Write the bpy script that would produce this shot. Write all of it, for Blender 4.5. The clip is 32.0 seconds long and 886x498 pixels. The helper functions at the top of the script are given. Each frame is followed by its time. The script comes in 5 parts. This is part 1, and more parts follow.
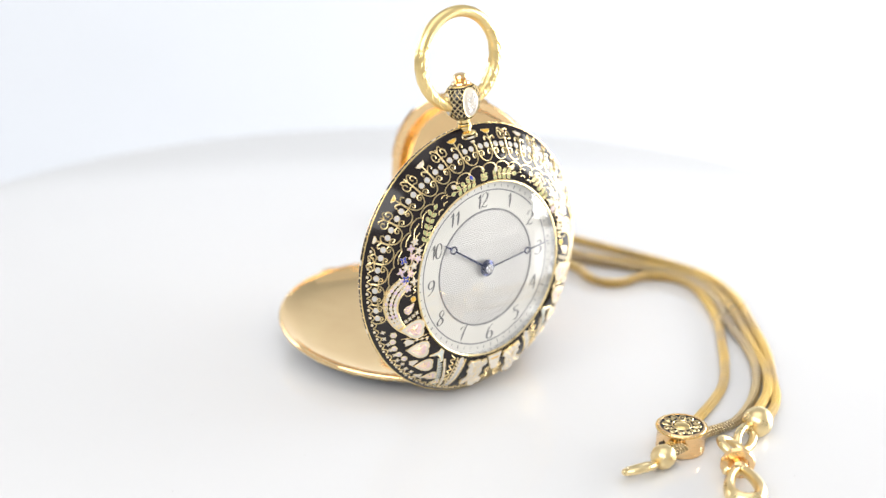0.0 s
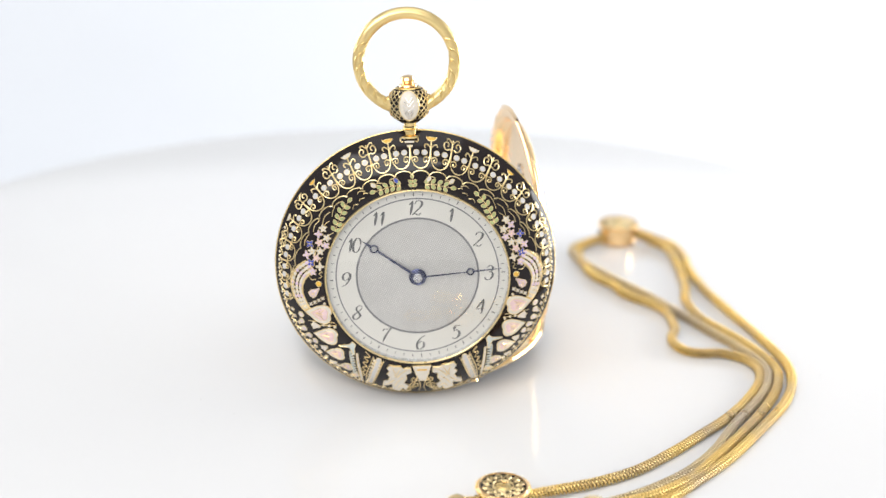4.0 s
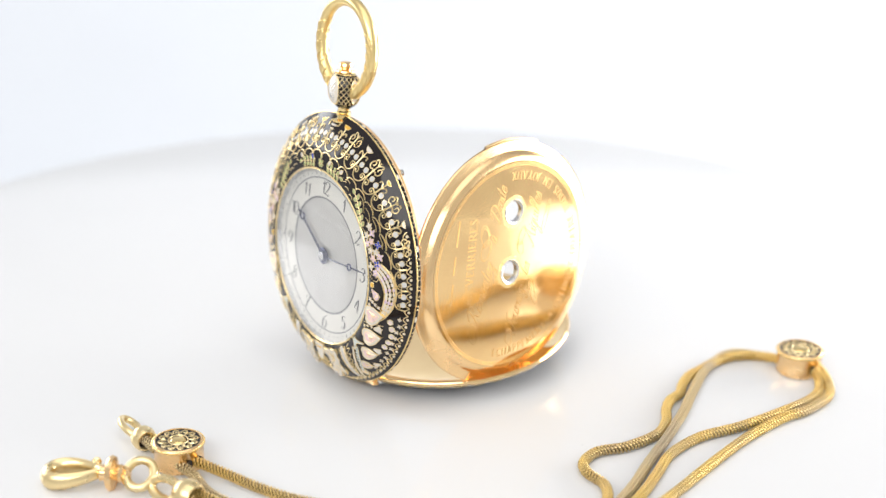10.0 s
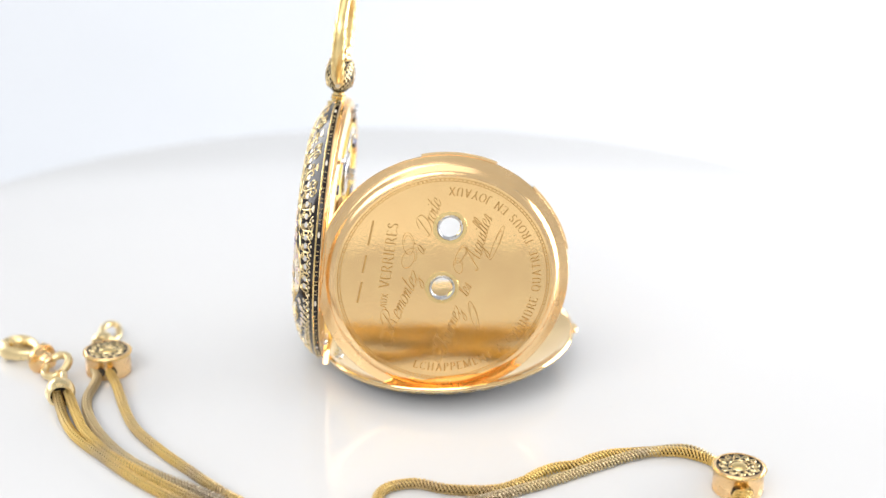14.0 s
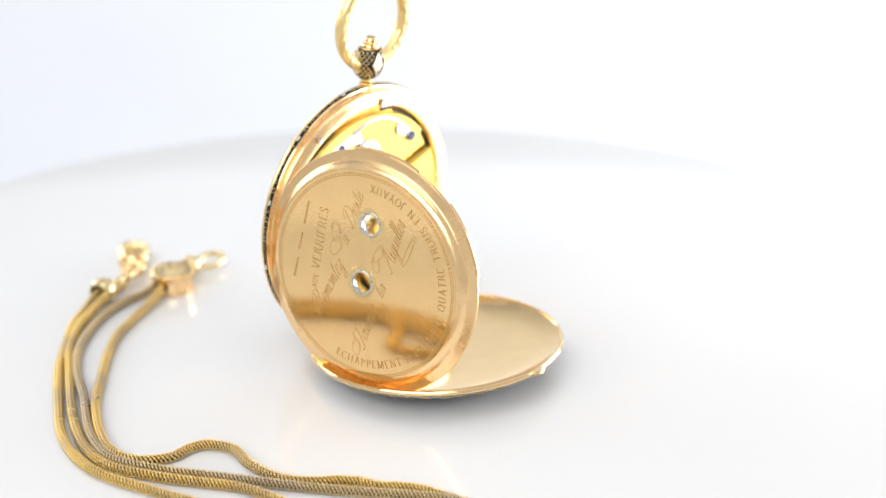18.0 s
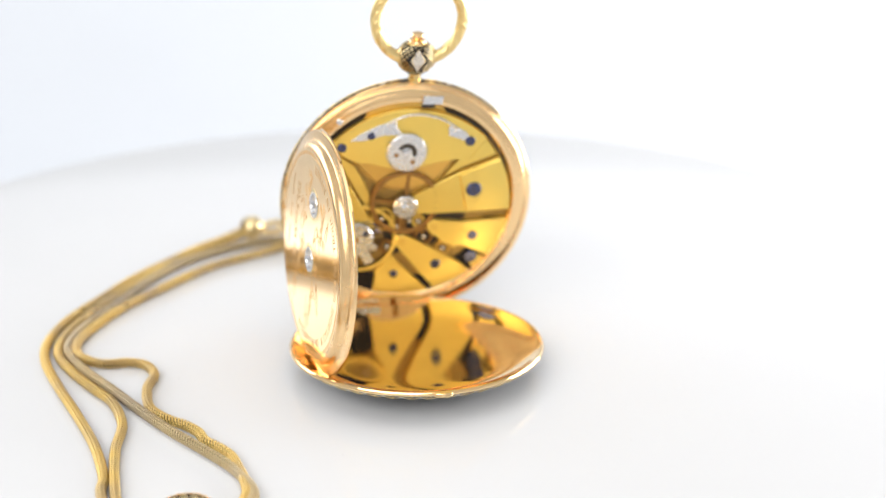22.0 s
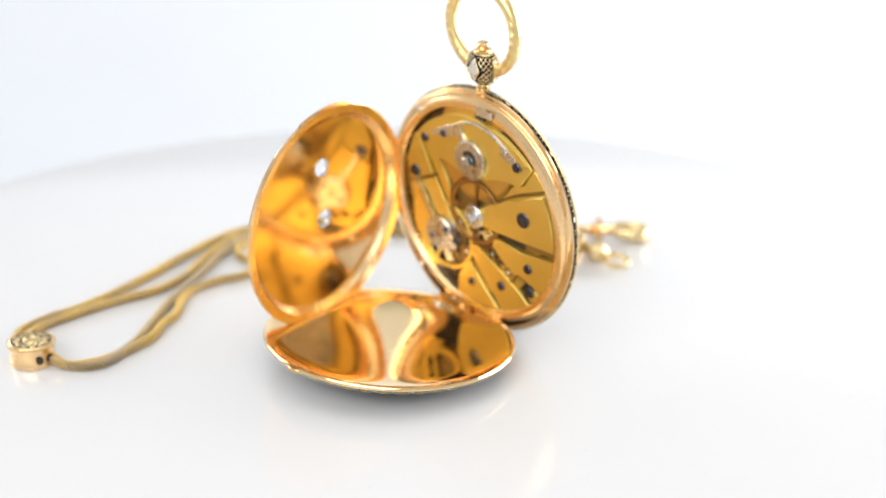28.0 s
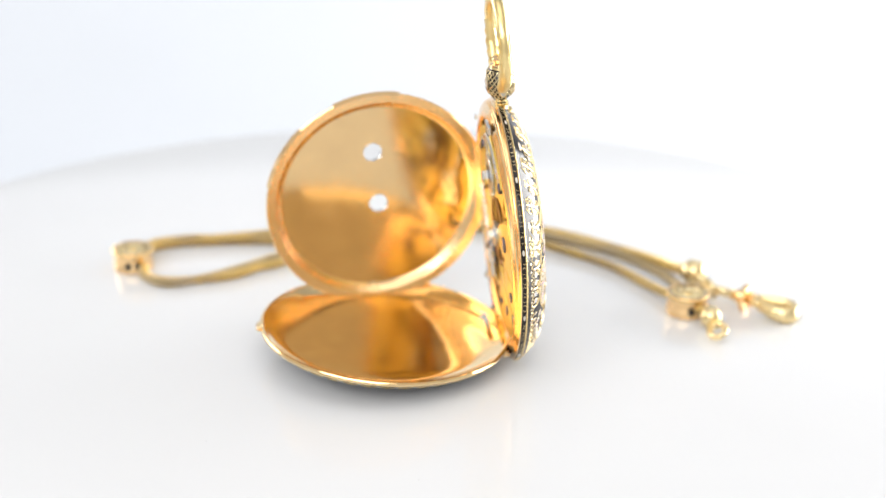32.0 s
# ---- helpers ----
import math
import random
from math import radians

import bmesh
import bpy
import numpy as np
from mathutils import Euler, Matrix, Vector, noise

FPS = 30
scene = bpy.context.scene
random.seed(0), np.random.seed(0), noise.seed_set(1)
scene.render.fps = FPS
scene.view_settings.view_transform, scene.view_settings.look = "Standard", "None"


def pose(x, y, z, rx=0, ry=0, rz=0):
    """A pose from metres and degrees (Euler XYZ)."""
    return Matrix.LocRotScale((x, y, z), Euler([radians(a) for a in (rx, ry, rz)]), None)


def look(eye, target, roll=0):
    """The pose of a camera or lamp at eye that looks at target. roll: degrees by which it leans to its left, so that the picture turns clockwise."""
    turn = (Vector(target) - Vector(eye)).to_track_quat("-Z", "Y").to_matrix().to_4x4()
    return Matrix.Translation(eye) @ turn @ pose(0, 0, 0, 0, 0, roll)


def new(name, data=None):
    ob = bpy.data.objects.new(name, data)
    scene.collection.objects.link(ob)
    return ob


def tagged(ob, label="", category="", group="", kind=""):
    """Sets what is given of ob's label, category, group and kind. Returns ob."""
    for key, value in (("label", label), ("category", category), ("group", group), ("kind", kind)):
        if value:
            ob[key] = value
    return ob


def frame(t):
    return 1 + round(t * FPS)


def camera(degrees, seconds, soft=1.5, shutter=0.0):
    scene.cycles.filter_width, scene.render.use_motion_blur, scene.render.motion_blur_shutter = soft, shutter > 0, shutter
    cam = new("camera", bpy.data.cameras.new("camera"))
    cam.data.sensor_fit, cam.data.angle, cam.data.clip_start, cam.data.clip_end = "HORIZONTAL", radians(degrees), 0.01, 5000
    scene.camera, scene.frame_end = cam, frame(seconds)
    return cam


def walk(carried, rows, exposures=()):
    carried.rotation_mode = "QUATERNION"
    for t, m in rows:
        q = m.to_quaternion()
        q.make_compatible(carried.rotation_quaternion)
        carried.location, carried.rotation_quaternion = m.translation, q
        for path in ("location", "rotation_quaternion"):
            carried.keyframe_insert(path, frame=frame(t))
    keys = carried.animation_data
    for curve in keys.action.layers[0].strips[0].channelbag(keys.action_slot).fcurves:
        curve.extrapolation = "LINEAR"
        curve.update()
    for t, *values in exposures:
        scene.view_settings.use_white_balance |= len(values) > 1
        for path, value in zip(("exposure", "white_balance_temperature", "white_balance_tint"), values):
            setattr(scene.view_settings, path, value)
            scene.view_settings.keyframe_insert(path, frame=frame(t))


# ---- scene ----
# Camera: it stands still above the front of a small turntable and looks down at it.
EYE, AIM, LEVEL = (0.0000, -0.2527, 0.1259), (0.0040, -0.0198, 0.0280), 0.87
cam = camera(30.86, 32.0, soft=1.45)
cam.data.dof.use_dof = True
cam.data.dof.focus_distance = 0.251
cam.data.dof.aperture_fstop = 12.5
walk(cam, [(0.0, look(EYE, AIM, LEVEL)), (32.0, look(EYE, AIM, LEVEL))], exposures=[(0.0, 0.0), (32.0, 0.0)])

START, RATE = 33.72, -9.393      # the turntable's turn at 0 s, and degrees a second


def turned(t):
    """The turntable's angle: a steady turn with a slight drift of its speed."""
    return START + RATE * t + 0.0514 * t - 0.01167 * t ** 2 + 0.000222 * t ** 3 + 0.0000013 * t ** 4


# ---- light ----
world = bpy.data.worlds.new("studio_air")
world.use_nodes = True
world.node_tree.nodes["Background"].inputs[0].default_value = (0.985, 0.985, 0.99, 1)
world.node_tree.nodes["Background"].inputs[1].default_value = 0.63
scene.world = world


def softbox(name, eye, target, w, h, watts, colour):
    data = bpy.data.lights.new(name, "AREA")
    data.shape, data.size, data.size_y, data.energy, data.color = "RECTANGLE", w, h, watts, colour
    ob = new(name, data)
    ob.matrix_world = look(eye, target)
    return ob


softbox("softbox_key", (0.60, 0.20, 0.06), (0.0, 0.0, 0.03), 0.50, 0.36, 6.3, (1.0, 0.985, 0.965))
softbox("softbox_left", (-0.62, 0.42, 0.20), (0.0, 0.0, 0.0), 0.60, 0.28, 2.4, (0.985, 0.99, 1.0))
softbox("softbox_back", (0.62, 0.52, 0.02), (0.26, 0.80, -0.16), 0.40, 0.30, 3.4, (1.0, 0.99, 0.98))
softbox("softbox_top", (0.0, -0.10, 0.85), (0.0, 0.0, 0.0), 0.80, 0.70, 1.9, (1.0, 0.99, 0.985))
softbox("softbox_front", (-0.30, -0.80, 0.60), (0.0, -0.40, -0.24), 1.1, 0.55, 7.6, (1.0, 0.985, 0.965))


# ---- materials ----
def mat(name, colour, rough=0.4, metal=0.0, spread=0.06, scale=400.0, bump=0.02, fine=3000.0, coat=0.0, rough_spread=0.1, spec=0.5):
    m = bpy.data.materials.new(name)
    m.use_nodes = True
    n, l = m.node_tree.nodes, m.node_tree.links
    b = n["Principled BSDF"]
    b.inputs["Metallic"].default_value = metal
    b.inputs["Coat Weight"].default_value = coat
    b.inputs["Coat Roughness"].default_value = 0.05
    b.inputs["Specular IOR Level"].default_value = spec
    co = n.new("ShaderNodeTexCoord")
    big, small = n.new("ShaderNodeTexNoise"), n.new("ShaderNodeTexNoise")
    big.inputs["Scale"].default_value, small.inputs["Scale"].default_value = scale, fine
    big.inputs["Detail"].default_value = 5
    l.new(co.outputs["Object"], big.inputs["Vector"])
    l.new(co.outputs["Object"], small.inputs["Vector"])
    ramp = n.new("ShaderNodeMix")
    ramp.data_type = "RGBA"
    ramp.inputs["A"].default_value = (*[c * (1 - spread) for c in colour], 1)
    ramp.inputs["B"].default_value = (*[min(1, c * (1 + spread)) for c in colour], 1)
    l.new(big.outputs["Fac"], ramp.inputs["Factor"])
    l.new(ramp.outputs["Result"], b.inputs["Base Color"])
    rr = n.new("ShaderNodeMapRange")
    rr.inputs["To Min"].default_value, rr.inputs["To Max"].default_value = max(0.0, rough * (1 - rough_spread * 3)), min(1, rough * (1 + rough_spread * 3))
    l.new(big.outputs["Fac"], rr.inputs["Value"])
    l.new(rr.outputs["Result"], b.inputs["Roughness"])
    if bump:
        bp = n.new("ShaderNodeBump")
        bp.inputs["Strength"].default_value, bp.inputs["Distance"].default_value = bump, 0.0001
        l.new(small.outputs["Fac"], bp.inputs["Height"])
        l.new(bp.outputs["Normal"], b.inputs["Normal"])
    return m


WHITE_TOP = mat("white_acrylic", (0.695, 0.697, 0.704), 0.12, spread=0.012, scale=30, bump=0.015, fine=900)
BENCH = mat("white_laminate", (0.86, 0.855, 0.845), 0.5, spread=0.015, scale=15, bump=0.03, fine=900)
PAPER = mat("white_paper", (0.585, 0.61, 0.65), 0.45, spread=0.015, scale=12, bump=0.05, fine=1200)
GOLD = mat("yellow_gold", (0.86, 0.65, 0.30), 0.24, 1.0, 0.05, 350, 0.05, 2500)
BOW_GOLD = mat("worn_satin_gold", (0.83, 0.645, 0.30), 0.33, 1.0, 0.06, 350, 0.06, 2500)
PALE_GOLD = mat("pale_polished_gold", (0.86, 0.685, 0.37), 0.29, 1.0, 0.05, 500, 0.08, 2500)
ROSE_GOLD = mat("polished_rose_gold", (0.965, 0.67, 0.355), 0.105, 1.0, 0.05, 160, 0.02, 1500, rough_spread=0.2)
CUVETTE_GOLD = mat("worn_rose_gold_plate", (0.995, 0.65, 0.31), 0.085, 1.0, 0.10, 230, 0.05, 2200, rough_spread=0.26)
CASE_GOLD = mat("satin_rose_gold_case", (0.95, 0.66, 0.345), 0.24, 1.0, 0.05, 220, 0.04, 1800, rough_spread=0.2)
LID_GOLD = mat("mirror_polished_inner_gold", (0.985, 0.675, 0.355), 0.075, 1.0, 0.13, 210, 0.015, 1200, rough_spread=0.25)
INSIDE_GOLD = mat("browned_inner_gold", (0.83, 0.575, 0.29), 0.125, 1.0, 0.14, 160, 0.03, 1500, rough_spread=0.25)
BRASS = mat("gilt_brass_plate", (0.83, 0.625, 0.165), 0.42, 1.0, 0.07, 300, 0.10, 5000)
# darker copy of the gilt: shade of the deep movement put into its colour
DARK_BRASS = mat("shade_toned_gilt", (0.36, 0.20, 0.07), 0.45, 1.0, 0.15, 500, 0.1, 3000)
# gilt half darkened, painting in the shade that the upper bridge throws
SHADED_BRASS = mat("shade_toned_barrel", (0.72, 0.47, 0.13), 0.45, 1.0, 0.12, 400, 0.1, 3000)
# brass darkened by colour to give the shade between and below the bridges
RECESS = mat("shade_toned_recess", (0.38, 0.25, 0.08), 0.5, 0.8, 0.25, 500, 0.1, 2000)
# near-black that paints the shade inside gaps, slots and holes
DARK = mat("painted_recess_shade", (0.035, 0.025, 0.015), 0.55, 0.0, 0.3, 500, 0.1, 2000)
BLUE_STEEL = mat("blued_steel", (0.085, 0.095, 0.17), 0.25, 1.0, 0.15, 900, 0.05, 3000)
STEEL = mat("polished_steel", (0.66, 0.66, 0.67), 0.27, 1.0, 0.06, 700, 0.05, 3000)
ENAMEL = mat("black_enamel", (0.012, 0.008, 0.008), 0.10, 0.0, 0.3, 300, 0.03, 1500, spec=0.36)
PEARL = mat("white_enamel_pearl", (0.56, 0.545, 0.53), 0.25, 0.0, 0.06, 1500, 0.05, 3000, coat=0.3)
OPAL = mat("opal_white_enamel", (0.68, 0.62, 0.53), 0.25, 0.0, 0.10, 1800, 0.15, 4000, coat=0.3)
PINK = mat("pink_enamel", (0.74, 0.54, 0.55), 0.25, 0.0, 0.3, 1500, 0.1, 3000, coat=0.3)
LILAC = mat("lilac_enamel", (0.66, 0.52, 0.62), 0.25, 0.0, 0.25, 1500, 0.1, 3000, coat=0.3)
SAGE = mat("sage_green_enamel", (0.42, 0.46, 0.20), 0.25, 0.0, 0.22, 1500, 0.1, 3000, coat=0.3)
ORANGE = mat("amber_enamel", (0.78, 0.46, 0.07), 0.25, 0.0, 0.22, 1500, 0.1, 3000, coat=0.3)
COBALT = mat("cobalt_enamel", (0.06, 0.09, 0.42), 0.25, 0.0, 0.2, 1500, 0.1, 3000, coat=0.3)
SKY = mat("pale_blue_enamel", (0.58, 0.62, 0.58), 0.25, 0.0, 0.15, 1500, 0.1, 3000, coat=0.3)
INK = mat("black_dial_ink", (0.11, 0.11, 0.11), 0.5, 0.0, 0.15, 2000, 0.0)
GREY_LINE = mat("grey_engraved_line", (0.20, 0.20, 0.205), 0.45, 0.3, 0.1, 900, 0.05)
DUST = mat("grey_dust", (0.42, 0.42, 0.42), 0.8, 0.0, 0.1, 900, 0.0)
SILVER = mat("frosted_silver_chapter", (0.70, 0.685, 0.635), 0.42, 0.15, 0.10, 150, 0.10, 6000)
CUT = mat("engraved_gold_groove", (0.66, 0.40, 0.15), 0.38, 1.0, 0.1, 900, 0.1, 4000)


def guilloche():
    """Silver with a fine hatch of crossing engine-turned lines."""
    m = mat("engine_turned_silver", (0.68, 0.67, 0.645), 0.40, 0.35, 0.17, 170, 0.0)
    n, l = m.node_tree.nodes, m.node_tree.links
    b = n["Principled BSDF"]
    co = n.new("ShaderNodeTexCoord")
    waves = []
    for turn in (0.5, -1.07):
        mp, wv = n.new("ShaderNodeMapping"), n.new("ShaderNodeTexWave")
        mp.inputs["Rotation"].default_value = (0, 0, turn)
        wv.inputs["Scale"].default_value = 1050
        l.new(co.outputs["Object"], mp.inputs["Vector"])
        l.new(mp.outputs["Vector"], wv.inputs["Vector"])
        waves.append(wv)
    mul, bp, tint = n.new("ShaderNodeMath"), n.new("ShaderNodeBump"), n.new("ShaderNodeMix")
    mul.operation = "MULTIPLY"
    l.new(waves[0].outputs["Fac"], mul.inputs[0])
    l.new(waves[1].outputs["Fac"], mul.inputs[1])
    bp.inputs["Strength"].default_value, bp.inputs["Distance"].default_value = 0.5, 0.0001
    l.new(mul.outputs["Value"], bp.inputs["Height"])
    l.new(bp.outputs["Normal"], b.inputs["Normal"])
    tint.data_type, tint.blend_type = "RGBA", "MULTIPLY"
    tint.inputs["Factor"].default_value = 1.0
    cut = n.new("ShaderNodeMapRange")
    cut.inputs["To Min"].default_value, cut.inputs["To Max"].default_value = 0.72, 1.18
    l.new(mul.outputs["Value"], cut.inputs["Value"])
    l.new(b.inputs["Base Color"].links[0].from_socket, tint.inputs["A"])
    l.new(cut.outputs["Result"], tint.inputs["B"])
    l.new(tint.outputs["Result"], b.inputs["Base Color"])
    return m


GUILLOCHE = guilloche()


def glass():
    m = bpy.data.materials.new("watch_glass")
    m.use_nodes = True
    n, l = m.node_tree.nodes, m.node_tree.links
    n.remove(n["Principled BSDF"])
    mix, fr, gl, tr = n.new("ShaderNodeMixShader"), n.new("ShaderNodeLayerWeight"), n.new("ShaderNodeBsdfGlossy"), n.new("ShaderNodeBsdfTransparent")
    power, scale_ = n.new("ShaderNodeMath"), n.new("ShaderNodeMapRange")
    power.operation = "POWER"
    power.inputs[1].default_value = 3.0
    scale_.inputs["To Min"].default_value, scale_.inputs["To Max"].default_value = 0.08, 0.9
    l.new(fr.outputs["Facing"], power.inputs[0])
    l.new(power.outputs[0], scale_.inputs["Value"])
    gl.inputs["Roughness"].default_value = 0.02
    l.new(scale_.outputs["Result"], mix.inputs[0])
    l.new(tr.outputs[0], mix.inputs[1])
    l.new(gl.outputs[0], mix.inputs[2])
    l.new(mix.outputs[0], n["Material Output"].inputs["Surface"])
    return m


GLASS = glass()


def cord_gold(name, bright, worn):
    """Old gold cord, bright on the links and browned along worn stretches."""
    m = mat(name, bright, 0.30, 1.0, 0.0, 60, 0.0, rough_spread=0.1)
    n, l = m.node_tree.nodes, m.node_tree.links
    co, ns, mx = n.new("ShaderNodeTexCoord"), n.new("ShaderNodeTexNoise"), n.new("ShaderNodeMix")
    mx.data_type = "RGBA"
    ns.inputs["Scale"].default_value, ns.inputs["Detail"].default_value = 70, 3
    rp = n.new("ShaderNodeMapRange")
    rp.inputs["From Min"].default_value, rp.inputs["From Max"].default_value = 0.45, 0.65
    mx.inputs["A"].default_value, mx.inputs["B"].default_value = (*bright, 1), (*worn, 1)
    l.new(co.outputs["Object"], ns.inputs["Vector"])
    l.new(ns.outputs["Fac"], rp.inputs["Value"])
    l.new(rp.outputs["Result"], mx.inputs["Factor"])
    l.new(mx.outputs["Result"], n["Principled BSDF"].inputs["Base Color"])
    return m


CORD = cord_gold("woven_gold_cord", (0.82, 0.595, 0.215), (0.54, 0.42, 0.26))
GREY_CORD = cord_gold("greyed_gold_cord", (0.66, 0.53, 0.31), (0.50, 0.43, 0.34))
# dark core colour paints the shade in the grooves between links
CORD_GAP = mat("shade_toned_cord_core", (0.15, 0.095, 0.035), 0.55, 1.0, 0.2, 300, 0.05)


# ---- building helpers: all sizes below are in millimetres ----
MM = Matrix.Scale(0.001, 4)


def part(name, bm, material, parent=None, label="", m=None, smooth=True, mesh=None):
    """Links a bmesh in millimetres as one mesh object under a thing or a part."""
    if mesh is None:
        bm.transform(MM)
        if smooth:
            for f in bm.faces:
                f.smooth = True
            for e in bm.edges:
                if len(e.link_faces) == 2 and e.calc_face_angle(0) > 0.7:
                    e.smooth = False
        mesh = bpy.data.meshes.new(name)
        bm.to_mesh(mesh)
        bm.free()
        mesh.materials.append(material)
    ob = new(name, mesh)
    ob.parent = parent
    if m is not None:
        ob.matrix_basis = Matrix.Translation(m.translation * 0.001) @ m.to_3x3().to_4x4()
    if label:
        ob["label"] = label
    return ob


def revolve(profile, seg=96, a0=0.0, a1=360.0):
    """Turns (r, z) pairs round the z axis."""
    bm = bmesh.new()
    full = abs(a1 - a0) >= 359.9
    n = seg if full else seg + 1
    rings = []
    for r, z in profile:
        if r < 1e-6:
            rings.append([bm.verts.new((0, 0, z))])
        else:
            rings.append([bm.verts.new((r * math.cos(radians(a0 + (a1 - a0) * i / seg)), r * math.sin(radians(a0 + (a1 - a0) * i / seg)), z)) for i in range(n)])
    for a, b in zip(rings, rings[1:]):
        for i in range(seg):
            j = (i + 1) % n
            q = [a[i % len(a)], a[j % len(a)], b[j % len(b)], b[i % len(b)]]
            q = list(dict.fromkeys(q))
            if len(q) > 2:
                bm.faces.new(q)
    bmesh.ops.recalc_face_normals(bm, faces=bm.faces)
    return bm


def spline(pts, step):
    """Points at even steps along a smooth curve through pts."""
    p = [Vector(q) for q in pts]
    p = [2 * p[0] - p[1]] + p + [2 * p[-1] - p[-2]]
    out = []
    for a, b, c, d in zip(p, p[1:], p[2:], p[3:]):
        for i in range(24):
            t = i / 24
            out.append(0.5 * ((2 * b) + (c - a) * t + (2 * a - 5 * b + 4 * c - d) * t * t + (3 * b - a - 3 * c + d) * t ** 3))
    out.append(p[-2])
    res, need = [out[0]], step
    for a, b in zip(out, out[1:]):
        d = (b - a).length
        while d >= need:
            a = a.lerp(b, need / d)
            res.append(a.copy())
            d = (b - a).length
            need = step
        need -= d
    return res


def frames_along(pts, up=(0, 0, 1)):
    """Tangent, side and up at each point."""
    res = []
    for i, q in enumerate(pts):
        t = (pts[min(i + 1, len(pts) - 1)] - pts[max(i - 1, 0)]).normalized()
        s = t.cross(Vector(up)).normalized()
        res.append((q, t, s, s.cross(t)))
    return res


def tube(pts, radius, seg=8, closed=False, up=(0, 0, 1), bm=None, flat=1.0):
    """A tube along pts; radius is a number or a function of 0..1."""
    bm = bm or bmesh.new()
    pts = [Vector(q) for q in pts]
    n = len(pts)
    rings = []
    for i, (q, t, s, u) in enumerate(frames_along(pts, up)):
        if closed:
            t = (pts[(i + 1) % n] - pts[i - 1]).normalized()
            s = t.cross(Vector(up)).normalized()
            u = s.cross(t)
        r = radius(i / max(1, n - 1)) if callable(radius) else radius
        rings.append([bm.verts.new(q + s * r * math.cos(2 * math.pi * k / seg) + u * r * flat * math.sin(2 * math.pi * k / seg)) for k in range(seg)])
    for i in range(n if closed else n - 1):
        a, b = rings[i], rings[(i + 1) % n]
        for k in range(seg):
            bm.faces.new((a[k], a[(k + 1) % seg], b[(k + 1) % seg], b[k]))
    if not closed:
        bm.faces.new(rings[0])
        bm.faces.new(rings[-1])
    bmesh.ops.recalc_face_normals(bm, faces=bm.faces)
    return bm


def ring_points(r, n, c=(0, 0, 0), x=(1, 0, 0), y=(0, 1, 0)):
    return [Vector(c) + Vector(x) * r * math.cos(2 * math.pi * i / n) + Vector(y) * r * math.sin(2 * math.pi * i / n) for i in range(n)]


def slab(outline, z0, z1, bevel=0.0):
    """A flat plate with the given outline of (x, y), from z0 to z1."""
    bm = bmesh.new()
    lo = [bm.verts.new((x, y, z0)) for x, y in outline]
    if bevel:
        c = Vector((sum(x for x, y in outline) / len(outline), sum(y for x, y in outline) / len(outline)))
        mid = [bm.verts.new((x, y, z1 - bevel if z1 > z0 else z1 + bevel)) for x, y in outline]
        hi = []
        for x, y in outline:
            d = Vector((x, y)) - c
            d = d * max(0.0, 1 - bevel / max(d.length, 1e-6))
            hi.append(bm.verts.new((c.x + d.x, c.y + d.y, z1)))
        levels = [lo, mid, hi]
    else:
        levels = [lo, [bm.verts.new((x, y, z1)) for x, y in outline]]
    n = len(outline)
    bm.faces.new(lo)
    bm.faces.new(levels[-1])
    for a, b in zip(levels, levels[1:]):
        for i in range(n):
            bm.faces.new((a[i], a[(i + 1) % n], b[(i + 1) % n], b[i]))
    bmesh.ops.recalc_face_normals(bm, faces=bm.faces)
    return bm


def disc(r, z0, z1, seg=24, bevel=0.0, c=(0, 0)):
    return slab([(c[0] + r * math.cos(2 * math.pi * i / seg), c[1] + r * math.sin(2 * math.pi * i / seg)) for i in range(seg)], z0, z1, bevel)


def join(bms):
    """One bmesh out of several."""
    out = bmesh.new()
    for b in bms:
        me = bpy.data.meshes.new("tmp")
        b.to_mesh(me)
        b.free()
        out.from_mesh(me)
        bpy.data.meshes.remove(me)
    return out


def thing(name, m, label, category):
    ob = new(name)
    ob.empty_display_size = 0.005
    ob.matrix_world = m
    return tagged(ob, label, category)


# ---- the setting ----
def setting():
    # white paper sweep below and behind the turntable
    bm = bmesh.new()
    prof = [(-2.6, -0.25), (0.50, -0.25)] + [(0.50 + 0.35 * math.sin(a), -0.25 + 0.35 * (1 - math.cos(a))) for a in [i * math.pi / 24 for i in range(1, 13)]] + [(0.85, 1.25)]
    rows = [[bm.verts.new((x * 1000, y * 1000, z * 1000)) for x in (-2.0, 2.0)] for y, z in prof]
    for a, b in zip(rows, rows[1:]):
        bm.faces.new((a[0], a[1], b[1], b[0]))
    bmesh.ops.recalc_face_normals(bm, faces=bm.faces)
    ob = part("backdrop", bm, PAPER)
    tagged(ob, "seamless white paper sweep under and behind the turntable", "backdrop", kind="structure")
    # the bench that the turntable stands on; it shows in the polished gold
    bench = part("bench_top", slab([(-1500, -1800), (1500, -1800), (1500, 570), (-1500, 570)], -249.5, -238.0, 3.0), BENCH)
    tagged(bench, "broad matt white bench top under the turntable", "bench", kind="structure")


setting()

TABLE_R = 125.0
turntable = thing("turntable", Matrix.Identity(4), "round glossy white turntable disc carrying the watch", "turntable")
part("top", revolve([(0, 0), (TABLE_R - 1.2, 0), (TABLE_R - 0.35, -0.35), (TABLE_R, -1.2), (TABLE_R, -5.0), (TABLE_R - 1, -6.0), (0, -6.0)], 180), WHITE_TOP, turntable, "glossy white disc")
